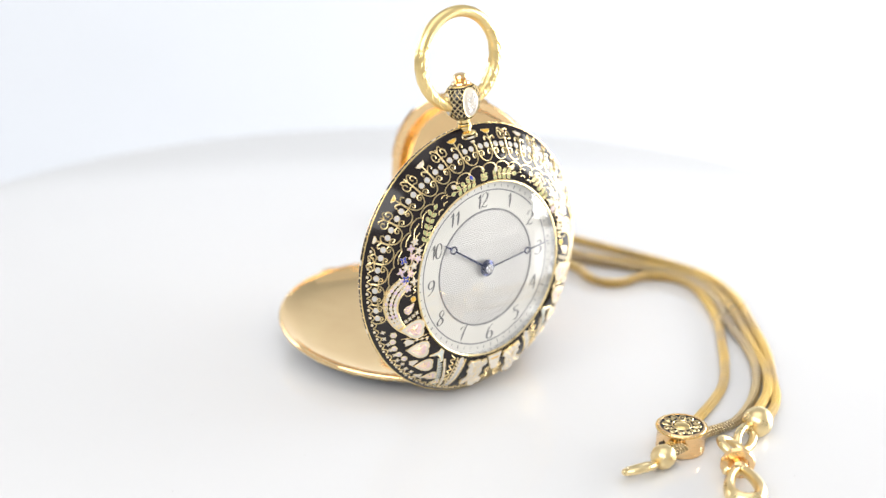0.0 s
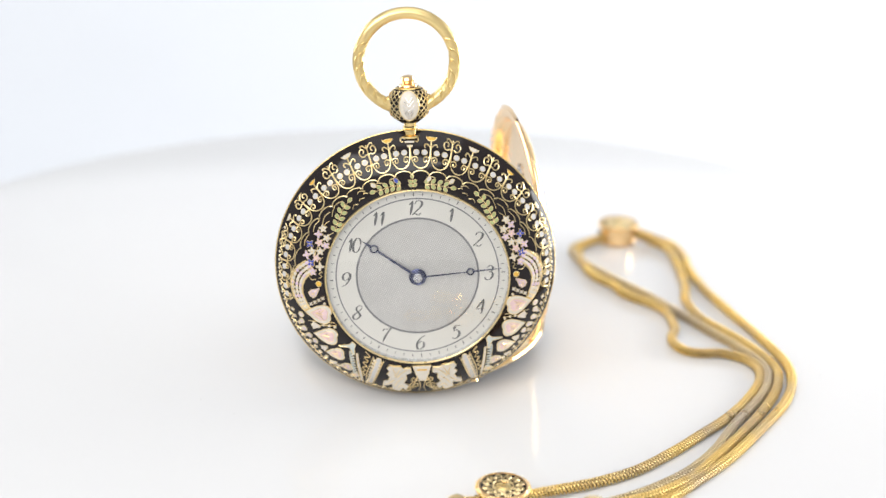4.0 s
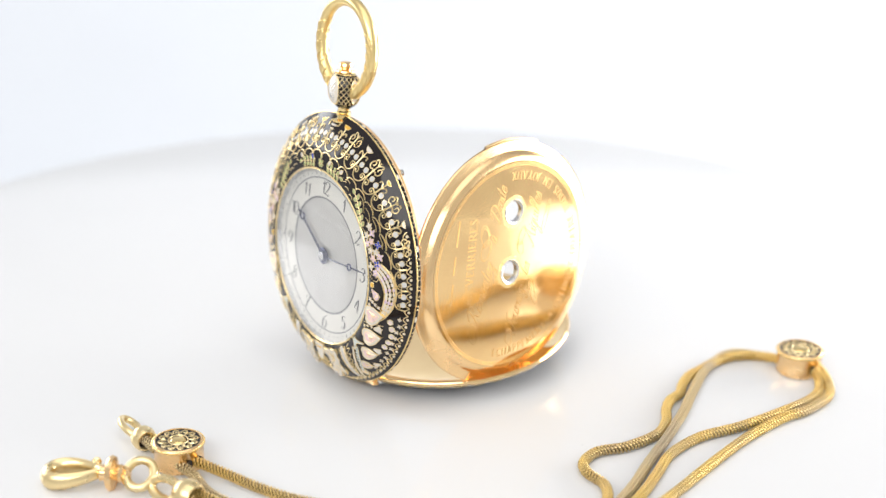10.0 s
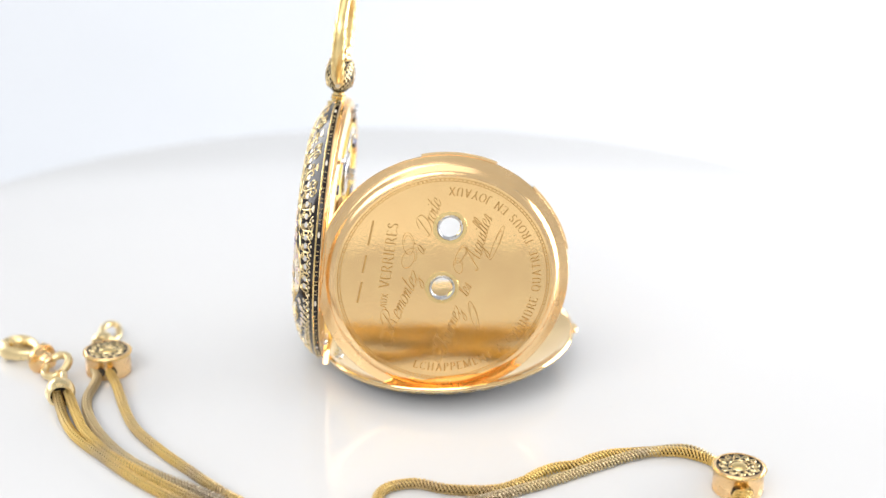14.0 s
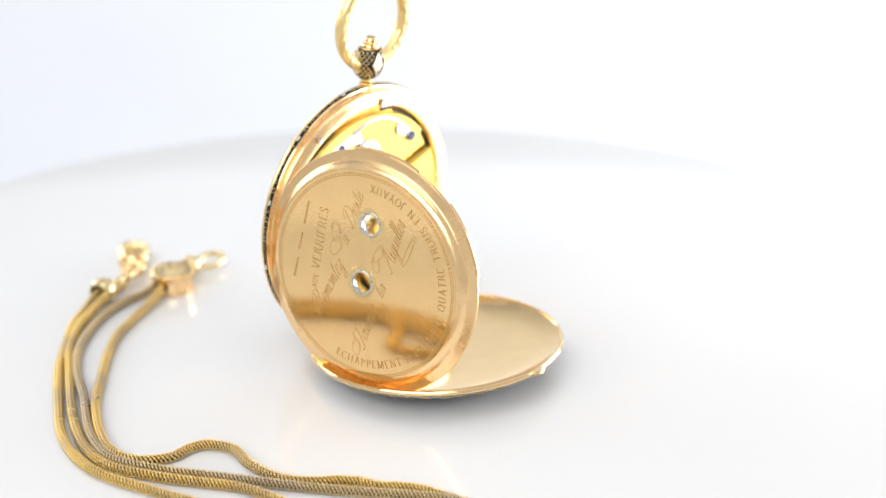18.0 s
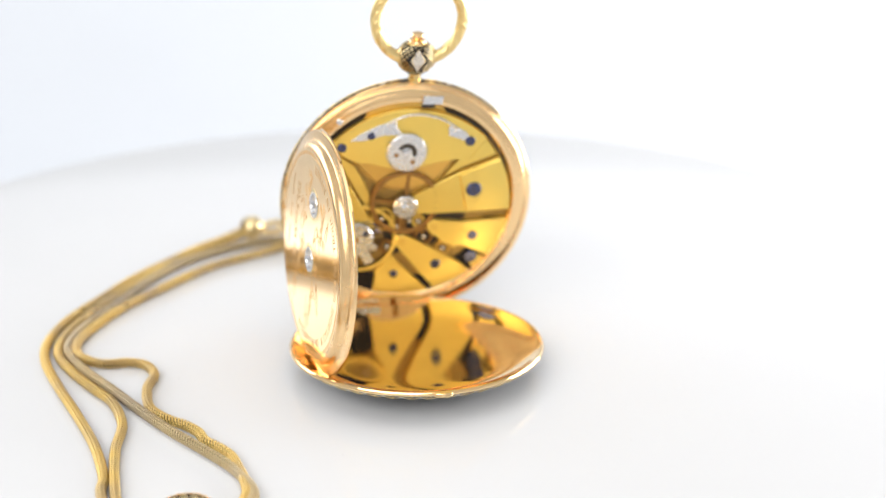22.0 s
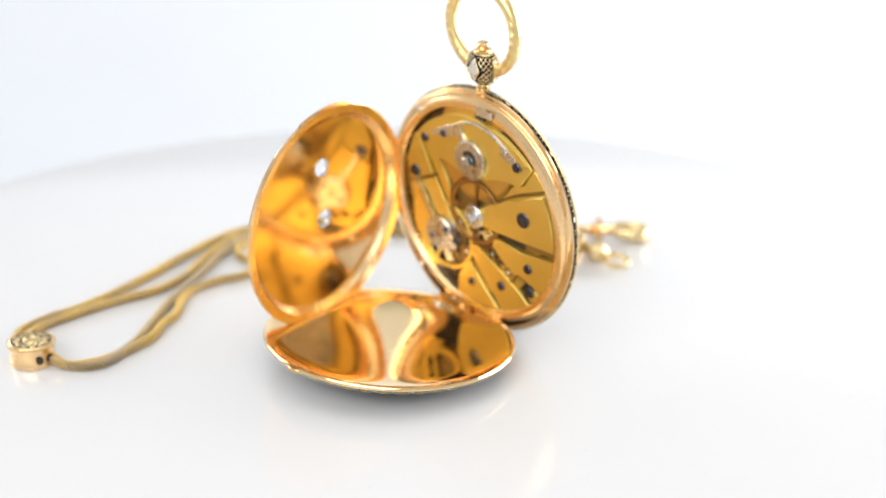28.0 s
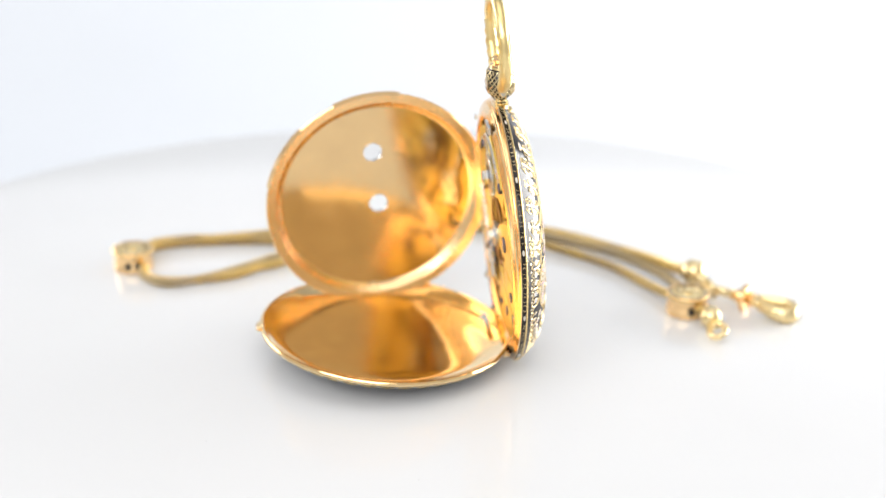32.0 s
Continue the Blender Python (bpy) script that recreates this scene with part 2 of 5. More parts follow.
part("foot", revolve([(0, -6.02), (62, -6.02), (62, -22.0), (40, -26.0), (36, -60.0), (36, -225.0), (70, -234.0), (72, -237.9), (0, -237.9)], 96), WHITE_TOP, turntable, "white turntable column and foot")


def dust():
    """A few specks on the disc."""
    rnd, bms = random.Random(21), []
    for i in range(26):
        a, r = rnd.uniform(0, 2 * math.pi), rnd.uniform(35, 105)
        bms.append(disc(rnd.uniform(0.04, 0.085), 0.0, 0.05, 6, 0.0, (r * math.cos(a), r * math.sin(a))))
    tagged(part("dust", join(bms), DUST, turntable, "tiny grey dust specks"), kind="stuff")


dust()


# ---- the watch: x to the right of the dial, y up to the bow, z out of the dial ----
def frame_matrix(origin, x, y, z):
    m = Matrix((x, y, z)).transposed().to_4x4()
    m.translation = origin
    return m


AZ, LEAN = radians(-85.3), radians(5.2)
NF = Vector((math.cos(LEAN) * math.cos(AZ), math.cos(LEAN) * math.sin(AZ), math.sin(LEAN)))
SIDE = Vector((-math.sin(AZ), math.cos(AZ), 0))
ROLL = radians(3.2)
UP = NF.cross(SIDE)
EX = SIDE * math.cos(ROLL) + UP * math.sin(ROLL)
EY = NF.cross(EX)
WATCH_AT = frame_matrix(Vector((0.00135, -0.01802, 0.02245)), EX, EY, NF)
SETTLE = pose(-0.00012, -0.00016, 0.00037, -0.273, 0.014, 0)
watch = thing("pocket_watch", SETTLE @ WATCH_AT, "open gold pocket watch with black floral enamel, covers swung open", "pocket watch")



def enamel_z(r):
    k = (r - 14.9) / 7.6
    return 0.95 - 4.0 * k ** 2.2


TILT = Matrix.Rotation(radians(2.2), 3, "X")      # the front leans a little less than the movement


def drop(r):
    """The glass sits a little lower in the case than the rim."""
    return -0.35 + 0.85 * (r - 14.9) / 7.6


def on_enamel(r, phi, lift=0.0):
    """A point on the domed enamel ring, phi in degrees clockwise from twelve, with its normal."""
    a = radians(90 - phi)
    dz = (enamel_z(r + 0.02) - enamel_z(max(14.92, r - 0.02))) / 0.04
    n = Vector((-dz * math.cos(a), -dz * math.sin(a), 1)).normalized()
    return TILT @ (Vector((r * math.cos(a) - 0.25 * (r - 14.9) / 7.6, r * math.sin(a) + drop(r), enamel_z(max(14.9, r)))) + n * lift), TILT @ n


DIAL_AT, RIM_AT = TILT.to_4x4() @ pose(0, -0.35, 0), TILT.to_4x4() @ pose(-0.25, 0.5, 0)
CASE_UP = pose(-0.1, 0.75, 0)
body = part("case_body", revolve([(18.85, -4.4), (18.85, -3.5), (21.4, -3.4), (21.4, -3.1), (21.9, -3.15), (21.95, -3.5), (21.9, -3.86), (21.75, -3.88), (21.85, -3.95), (21.75, -4.05), (21.5, -4.05), (21.55, -4.25), (21.4, -4.45), (20.9, -4.55), (20.6, -4.75), (19.7, -4.95), (19.2, -4.95), (18.85, -4.4)], 128), CASE_GOLD, watch, "satin rose gold case middle and inner rim", m=CASE_UP)
part("rim", revolve([(22.2, -3.05), (22.46, -3.02), (22.56, -3.05), (22.62, -3.13), (22.58, -3.22), (22.5, -3.3), (22.2, -3.3), (22.2, -3.05)], 128), GOLD, watch, "thin polished gold rim", m=RIM_AT)
part("side_band", revolve([(22.2, -3.3), (22.46, -3.32), (22.5, -3.55), (22.42, -3.86), (22.0, -3.9)], 128), ENAMEL, watch, "black enamelled side band", m=RIM_AT)
part("back_rim", revolve([(21.4, -3.85), (22.3, -3.85), (22.36, -3.98), (22.26, -4.12), (21.9, -4.2), (21.4, -4.35)], 128), ROSE_GOLD, watch, "gold rim behind the side band", m=RIM_AT)
bezel = revolve([(14.85, 0.7)] + [(14.9 + 7.56 * i / 24, enamel_z(14.9 + 7.56 * i / 24)) for i in range(25)] + [(22.4, -3.2), (14.85, -3.2)], 128)
for v in bezel.verts:
    far = math.hypot(v.co.x, v.co.y)
    v.co.x -= 0.25 * (far - 14.9) / 7.6
    v.co.y += drop(far)
    v.co = TILT @ v.co
part("enamel_bezel", bezel, ENAMEL, watch, "domed black enamel bezel with floral ornament")
part("glass_ring", revolve([(14.46, 0.2), (14.5, 0.98), (14.62, 1.08), (14.76, 1.04), (14.9, 0.8), (14.6, 0.02), (14.46, 0.02), (14.46, 0.2)], 128), PALE_GOLD, watch, "gold ring round the glass", m=DIAL_AT)
part("ring_wall", revolve([(14.47, 0.9), (14.44, 0.9), (14.4, 0.0), (14.47, 0.0)], 128), STEEL, watch, "grey inner wall of the glass ring", m=DIAL_AT)

# dial
part("chapter_ring", revolve([(9.82, -0.5), (9.82, 0.0), (14.44, 0.0), (14.44, -0.5)], 128), SILVER, watch, "silvered chapter ring", m=DIAL_AT)
part("dial_centre", revolve([(0, -0.04), (9.6, -0.04), (9.6, -0.5)], 96), GUILLOCHE, watch, "engine-turned silver dial centre", m=DIAL_AT)
part("dial_ring_line", revolve([(9.56, -0.3), (9.58, 0.02), (9.72, 0.05), (9.88, 0.02), (9.9, -0.3)], 128), GREY_LINE, watch, "dark grey ring line", m=DIAL_AT)
part("minute_line", revolve([(12.88, -0.2), (12.9, 0.015), (13.0, 0.035), (13.1, 0.015), (13.12, -0.2)], 128), GREY_LINE, watch, "grey minute circle", m=DIAL_AT)
glass_ob = part("crystal", revolve([(0, 1.75), (3, 1.72), (6, 1.63), (9, 1.48), (12, 1.24), (14.48, 0.92)], 96), GLASS, watch, "clear domed watch glass", m=DIAL_AT)
glass_ob.visible_shadow = False

# pen strokes of the numerals in a box one unit high
TWO = [[(-0.24, 0.26), (-0.17, 0.44), (0.03, 0.5), (0.22, 0.36), (0.2, 0.1), (-0.04, -0.2), (-0.29, -0.47)], [(-0.29, -0.47), (-0.1, -0.38), (0.12, -0.5), (0.28, -0.34)]]
SIX = [[(0.2, 0.48), (-0.06, 0.32), (-0.24, -0.06), (-0.19, -0.4), (0.03, -0.5), (0.23, -0.32), (0.2, -0.06), (0.02, 0.05), (-0.2, -0.12)]]
PEN = {"0": [[(0.24 * math.cos(i * math.pi / 6), 0.5 * math.sin(i * math.pi / 6)) for i in range(13)]],
       "1": [[(-0.14, 0.24), (-0.02, 0.36), (0.06, 0.5)], [(0.06, 0.5), (0.06, 0.0), (0.06, -0.5)]],
       "2": TWO,
       "3": [[(-0.22, 0.34), (-0.02, 0.5), (0.19, 0.34), (0.12, 0.11), (-0.05, 0.04)], [(-0.05, 0.04), (0.19, 0.0), (0.27, -0.24), (0.1, -0.48), (-0.13, -0.48), (-0.25, -0.3)]],
       "4": [[(0.1, 0.5), (-0.1, 0.17), (-0.3, -0.16)], [(-0.3, -0.17), (0.0, -0.17), (0.32, -0.17)], [(0.12, 0.5), (0.12, 0.0), (0.12, -0.5)], [(0.0, -0.5), (0.12, -0.49), (0.25, -0.5)]],
       "5": [[(-0.12, 0.46), (-0.15, 0.28), (-0.18, 0.08)], [(-0.12, 0.46), (0.05, 0.44), (0.24, 0.49)], [(-0.18, 0.06), (0.05, 0.14), (0.25, -0.06), (0.21, -0.35), (0.0, -0.5), (-0.24, -0.36)]],
       "6": SIX, "9": [[(-x, -y) for x, y in SIX[0]]],
       "7": [[(-0.26, 0.32), (-0.2, 0.47), (0.02, 0.43), (0.27, 0.5)], [(0.27, 0.5), (0.07, 0.08), (-0.02, -0.5)]],
       "8": [[(0.18, 0.4), (0.0, 0.5), (-0.18, 0.38), (-0.12, 0.16), (0.12, -0.06), (0.24, -0.28), (0.02, -0.5), (-0.23, -0.3), (-0.12, -0.06), (0.12, 0.14), (0.19, 0.36)]]}


def pen_figure(text, high, shear, thin, thick):
    """A numeral written with a broad pen: thick downstrokes, hairline turns."""
    bms = []
    for i, ch in enumerate(text):
        dx = (i - (len(text) - 1) / 2) * 0.46
        for st in PEN[ch]:
            line = spline([((x + dx + shear * y) * high, y * high, 0) for x, y in st], 0.07 * high)
            if len(line) < 3:
                continue
            left, right = [], []
            for j, (q, t, side, up) in enumerate(frames_along(line)):
                swell = math.sin(math.pi * min(1.0, max(0.0, j / (len(line) - 1)))) ** 0.6
                w = high * (thin + (thick - thin) * abs(t.y) ** 2 * swell)
                left.append((q.x + side.x * w, q.y + side.y * w))
                right.append((q.x - side.x * w, q.y - side.y * w))
            bm = bmesh.new()
            lo = [[bm.verts.new((x, y, z)) for x, y in edge] for z in (-0.02, 0.012) for edge in (left, right)]
            for j in range(len(left) - 1):
                bm.faces.new((lo[2][j], lo[2][j + 1], lo[3][j + 1], lo[3][j]))
                bm.faces.new((lo[0][j], lo[0][j + 1], lo[2][j + 1], lo[2][j]))
                bm.faces.new((lo[1][j], lo[1][j + 1], lo[3][j + 1], lo[3][j]))
            bmesh.ops.recalc_face_normals(bm, faces=bm.faces)
            bms.append(bm)
    return join(bms)


def numerals():
    for h in range(1, 13):
        a = radians(90 - 30 * h)
        bm = pen_figure(str(h), 2.4, 0.22 if h not in (7, 8) else 0.38, 0.02, 0.085)
        part("numeral", bm, INK, watch, "black copperplate numeral " + str(h), m=DIAL_AT @ pose(11.45 * math.cos(a), 11.45 * math.sin(a), 0.004), smooth=False)
    for k in range(60):
        w, lo, hi = (0.09, 13.45, 14.0) if k % 5 == 0 else (0.06, 13.5, 13.9)
        bm = slab([(lo, -w), (hi, -w), (hi, w), (lo, w)], -0.05, 0.012)
        part("minute_mark", bm, INK, watch, "short black minute stroke", m=DIAL_AT @ pose(0, 0, 0, 0, 0, 6 * k), smooth=False)


numerals()


def hand(name, phi, reach, ring_at, ring_r, w0, w1, z, label):
    """A moon-tipped hand: tapered shaft, open ring, pointed tip."""
    def strip(y0, y1, a, b):
        return slab([(-a, y0), (a, y0), (b, y1), (-b, y1)], z, z + 0.13, 0.0)
    bms = [strip(1.1, ring_at - ring_r, w0, w1), strip(ring_at + ring_r - 0.05, reach, w1 * 1.7, 0.03), strip(-0.2, 1.4, w0 * 1.3, w0),
           tube(ring_points(ring_r, 24, (0, ring_at, z + 0.08)), 0.14, 6, closed=True)]
    ob = part(name, join(bms), BLUE_STEEL, watch, label, m=DIAL_AT @ pose(0, 0, 0, 0, 0, -phi), smooth=False)
    part("collet", revolve([(0, z - 0.05), (1.4, z - 0.05), (1.4, z + 0.12), (1.25, z + 0.2), (1.1, z + 0.14), (0.95, z + 0.22), (0, z + 0.22)] if z < 0.5 else [(0, z - 0.05), (0.95, z - 0.05), (0.95, z + 0.15), (0.8, z + 0.22), (0, z + 0.22)], 28), BLUE_STEEL, ob)


hand("hour_hand", -52.6, 10.6, 8.4, 0.58, 0.22, 0.13, 0.35, "blued steel hour hand with moon tip")
hand("minute_hand", 86.2, 13.35, 8.45, 0.5, 0.12, 0.07, 0.6, "blued steel minute hand with moon tip")
arbor = part("centre_arbor", revolve([(0, 0.3), (0.74, 0.3), (0.74, 0.98), (0.66, 1.06), (0.42, 1.06), (0.38, 0.98), (0, 0.98)], 24), STEEL, watch, "polished steel centre arbor", m=DIAL_AT)
part("arbor_screw", disc(0.27, 0.97, 1.2, 16, 0.05), STEEL, arbor)


# ---- enamel ornament on the front ----
def surface(r, phi, turn=0.0, lift=0.0):
    """Pose on the domed ring: z is the normal, y points outwards, x clockwise."""
    p, n = on_enamel(r, phi, lift)
    a = radians(90 - phi)
    x = Vector((math.sin(a), -math.cos(a), 0))
    return frame_matrix(p, x, n.cross(x), n) @ pose(0, 0, 0, 0, 0, turn)


MESHES = {}


def inlay(name, outline, fill, r, phi, turn=0.0, edge=0.12, label="", size=1.0, flip=1):
    """A cell of coloured enamel inside a raised gold outline."""
    key = (name, fill.name, size, flip)
    if key not in MESHES:
        pts = [(x * size * flip, y * size) for x, y in outline]
        c = (sum(x for x, y in pts) / len(pts), sum(y for x, y in pts) / len(pts))
        big = []
        for x, y in pts:
            d = Vector((x - c[0], y - c[1]))
            d = d * (1 + edge / max(d.length, 0.05))
            big.append((c[0] + d.x, c[1] + d.y))
        MESHES[key] = [slab(big, -0.3, 0.05, 0.02), slab(pts, -0.1, 0.085, 0.03)]
    made = MESHES[key]
    m = surface(r, phi, turn)
    if isinstance(made[0], bmesh.types.BMesh):
        a = part(name, made[0], PALE_GOLD, watch, label, m=m)
        b = part("enamel_fill", made[1], fill, a)
        MESHES[key] = [a.data, b.data]
    else:
        a = part(name, None, None, watch, label, m=m, mesh=made[0])
        part("enamel_fill", None, None, a, mesh=made[1])
    return a


def to_polar(r, phi, x, y):
    return r + y, phi + math.degrees(x / r)


def scroll_bm(strokes, rad=0.115):
    """Gold wires laid on the ring; every stroke is a list of (r, phi)."""
    bms = []
    for s in strokes:
        line = spline([on_enamel(r, p, 0.02)[0] for r, p in s], 0.28)
        if len(line) > 2:
            bms.append(tube(line, rad, 5, up=(0, 0, 1)))
    return join(bms)


def curl(r, phi, size, start, turns, way):
    """A spiral that winds inwards, as (r, phi)."""
    res = []
    n = max(6, int(9 * turns))
    for i in range(n + 1):
        k = i / n
        a = radians(start) + way * 2 * math.pi * turns * k
        q = size * (1 - 0.78 * k)
        res.append(to_polar(r, phi, q * math.cos(a), q * math.sin(a)))
    return res


def circle(rad, n=12, sx=1.0, sy=1.0):
    return [(rad * sx * math.cos(2 * math.pi * i / n), rad * sy * math.sin(2 * math.pi * i / n)) for i in range(n)]


def heart(n=22):
    res = []
    for i in range(n):
        t = 2 * math.pi * i / n
        res.append((0.047 * 16 * math.sin(t) ** 3, -0.073 * (14 * math.cos(t) - 3.6 * math.cos(2 * t) - 1.2 * math.cos(3 * t))))
    return res


LEAF = [(0, -0.56), (0.24, -0.34), (0.36, 0.0), (0.26, 0.3), (0.0, 0.6), (-0.26, 0.3), (-0.36, 0.0), (-0.24, -0.34)]
TULIP = [(0, -0.42), (0.55, -0.28), (0.95, 0.12), (1.08, 0.5), (0.62, 0.34), (0.36, 0.52), (0, 0.36), (-0.36, 0.52), (-0.62, 0.34), (-1.08, 0.5), (-0.95, 0.12), (-0.55, -0.28)]


def petals(n, rad, deep, seg=6):
    """Outline of a flower with n round petals."""
    return [((rad + deep * math.cos(n * a)) * math.cos(a), (rad + deep * math.cos(n * a)) * math.sin(a)) for a in [2 * math.pi * i / (n * seg) for i in range(n * seg)]]


BLOSSOM, CROSS = petals(5, 0.43, 0.15), petals(4, 0.42, 0.2)
STEP = 9.2


def squeeze(r, phi):
    """The scroll band narrows towards the rim on its way down the sides."""
    k = min(1.0, max(0.0, (abs(phi) - 30) / 60))
    return r + 2.6 * k * (22.5 - r) / 5.45


def band(points, at):
    return [(squeeze(r, at + p), at + p) for r, p in points]


def wires(name, strokes, label="", rad=0.115, owner=None):
    return part(name, scroll_bm(strokes, rad), PALE_GOLD, owner or watch, label)


def patch(name, outline, fill, label="", rad=0.075, lift=0.13):
    """An enamel field that follows the dome, in a gold wire outline of (r, phi)."""
    bm = bmesh.new()
    top = [bm.verts.new(on_enamel(r, p, lift)[0]) for r, p in outline]
    low = [bm.verts.new(on_enamel(r, p, -0.15)[0]) for r, p in outline]
    bm.faces.new(top)
    n = len(top)
    for i in range(n):
        bm.faces.new((top[i], top[(i + 1) % n], low[(i + 1) % n], low[i]))
    bmesh.ops.recalc_face_normals(bm, faces=bm.faces)
    bmesh.ops.triangulate(bm, faces=bm.faces)
    ob = part(name, bm, fill, watch, label, smooth=False)
    part("gold_outline", tube([on_enamel(r, p, lift - 0.03)[0] for r, p in outline], rad, 5, closed=True), PALE_GOLD, ob)
    return ob


def scrollwork():
    h = STEP / 2
    loop = [(20.75, 0.12), (20.0, 0.12), (19.3, 0.28), (18.6, 0.85), (18.05, 2.2), (17.8, h), (18.05, STEP - 2.2), (18.6, STEP - 0.85), (19.3, STEP - 0.28), (20.0, STEP - 0.12), (20.75, STEP - 0.12)]
    hooks = [[(19.15, 0.4), (19.25, 1.2)] + curl(18.9, 2.2, 0.42, 90, 1.1, -1), [(19.15, STEP - 0.4), (19.25, STEP - 1.2)] + curl(18.9, STEP - 2.2, 0.42, 90, 1.1, 1)]
    over = [[(20.1, 0.2), (20.35, 1.3), (20.4, 2.6), (20.1, 3.9), (19.75, 4.2)], [(20.1, STEP - 0.2), (20.35, STEP - 1.3), (20.4, STEP - 2.6), (20.1, STEP - 3.9), (19.75, STEP - 4.2)]]
    palmette = [[(20.2, 0), (21.0, 0), (21.9, 0)], [(20.5, 0), (20.7, -1.0)] + curl(21.1, -2.3, 0.62, -70, 1.1, -1), [(20.5, 0), (20.7, 1.0)] + curl(21.1, 2.3, 0.62, 250, 1.1, 1),
                [(21.3, 0), (21.6, -0.8), (21.85, -1.7), (21.8, -2.6), (21.55, -2.3)], [(21.3, 0), (21.6, 0.8), (21.85, 1.7), (21.8, 2.6), (21.55, 2.3)]]
    wings = [[(20.2, 0), (21.4, 0)], [(20.4, 0), (20.8, -1.3), (20.9, -2.3), (20.6, -2.9), (20.4, -2.3)], [(20.4, 0), (20.8, 1.3), (20.9, 2.3), (20.6, 2.9), (20.4, 2.3)]]
    for k in range(-11, 11):
        at = STEP * k
        wires("scroll", [band(s, at) for s in [loop] + hooks], "scrolling gold wire")
        wires("scallop", [band([(16.85, 0.0), (17.3, 1.3), (17.5, h), (17.3, STEP - 1.3), (16.85, STEP)], at)], "scalloped gold line", 0.11)
        for d in (2.75, STEP - 2.75):
            pearl = inlay("pearl", circle(0.44, 12), PEARL, squeeze(19.85, at + d), at + d, edge=0.06, label="white enamel pearl")
    for k in range(-11, 12):
        at = STEP * k
        if k == 0:
            for j, w in enumerate((1.15, 0.75, 0.4)):
                inlay("fan", [(-w, 0.16), (-w * 0.8, -0.16), (w * 0.8, -0.16), (w, 0.16)], OPAL if j else SKY, 21.6 - 0.5 * j, 0, edge=0.07, label="pale enamel fan below the pendant", size=1.0 - 0.01 * j)
            wires("fan_scroll", [curl(21.3, -3.0, 0.45, 20, 1.0, 1), curl(21.3, 3.0, 0.45, 160, 1.0, -1)])
        elif k % 2 and abs(k) < 9:
            amber = abs(k) % 4 == 1
            inlay("tulip", TULIP, ORANGE if amber else OPAL, squeeze(21.5, at), at, label="amber enamel tulip" if amber else "white enamel tulip", edge=0.1, size=0.74 if abs(k) < 5 else 0.52)
            wires("tulip_leaves", [band(s, at) for s in wings])
        elif abs(k) < 9:
            wires("palmette", [band(s, at) for s in palmette], "curled gold palmette")


scrollwork()


def along(points, step):
    """Even steps along a line of (r, phi): r, phi and heading in degrees from outwards."""
    flat = spline([(16.5 * radians(p), r, 0) for r, p in points], step)
    res = []
    for i, q in enumerate(flat):
        d = flat[min(i + 1, len(flat) - 1)] - flat[max(i - 1, 0)]
        res.append((q.y, math.degrees(q.x / 16.5), math.degrees(math.atan2(d.x, d.y))))
    return res


def branch(points, s, step, size, spread=42, side=0.42):
    """A gold stem with pairs of sage leaves and one at the tip."""
    wires("stem", [[(r, s * p) for r, p in points]], "thin gold stem", 0.06)
    pts = along(points, step)
    for i, (r, p, d) in enumerate(pts):
        for w in (-1, 1) if i < len(pts) - 1 else (0,):
            dd = d + w * spread
            a, q = to_polar(r, p, side * size / 0.8 * math.sin(radians(dd)), side * size / 0.8 * math.cos(radians(dd)))
            inlay("leaf", LEAF, SAGE, a, s * q, -s * dd, label="sage green enamel leaf", size=size, edge=0.1)


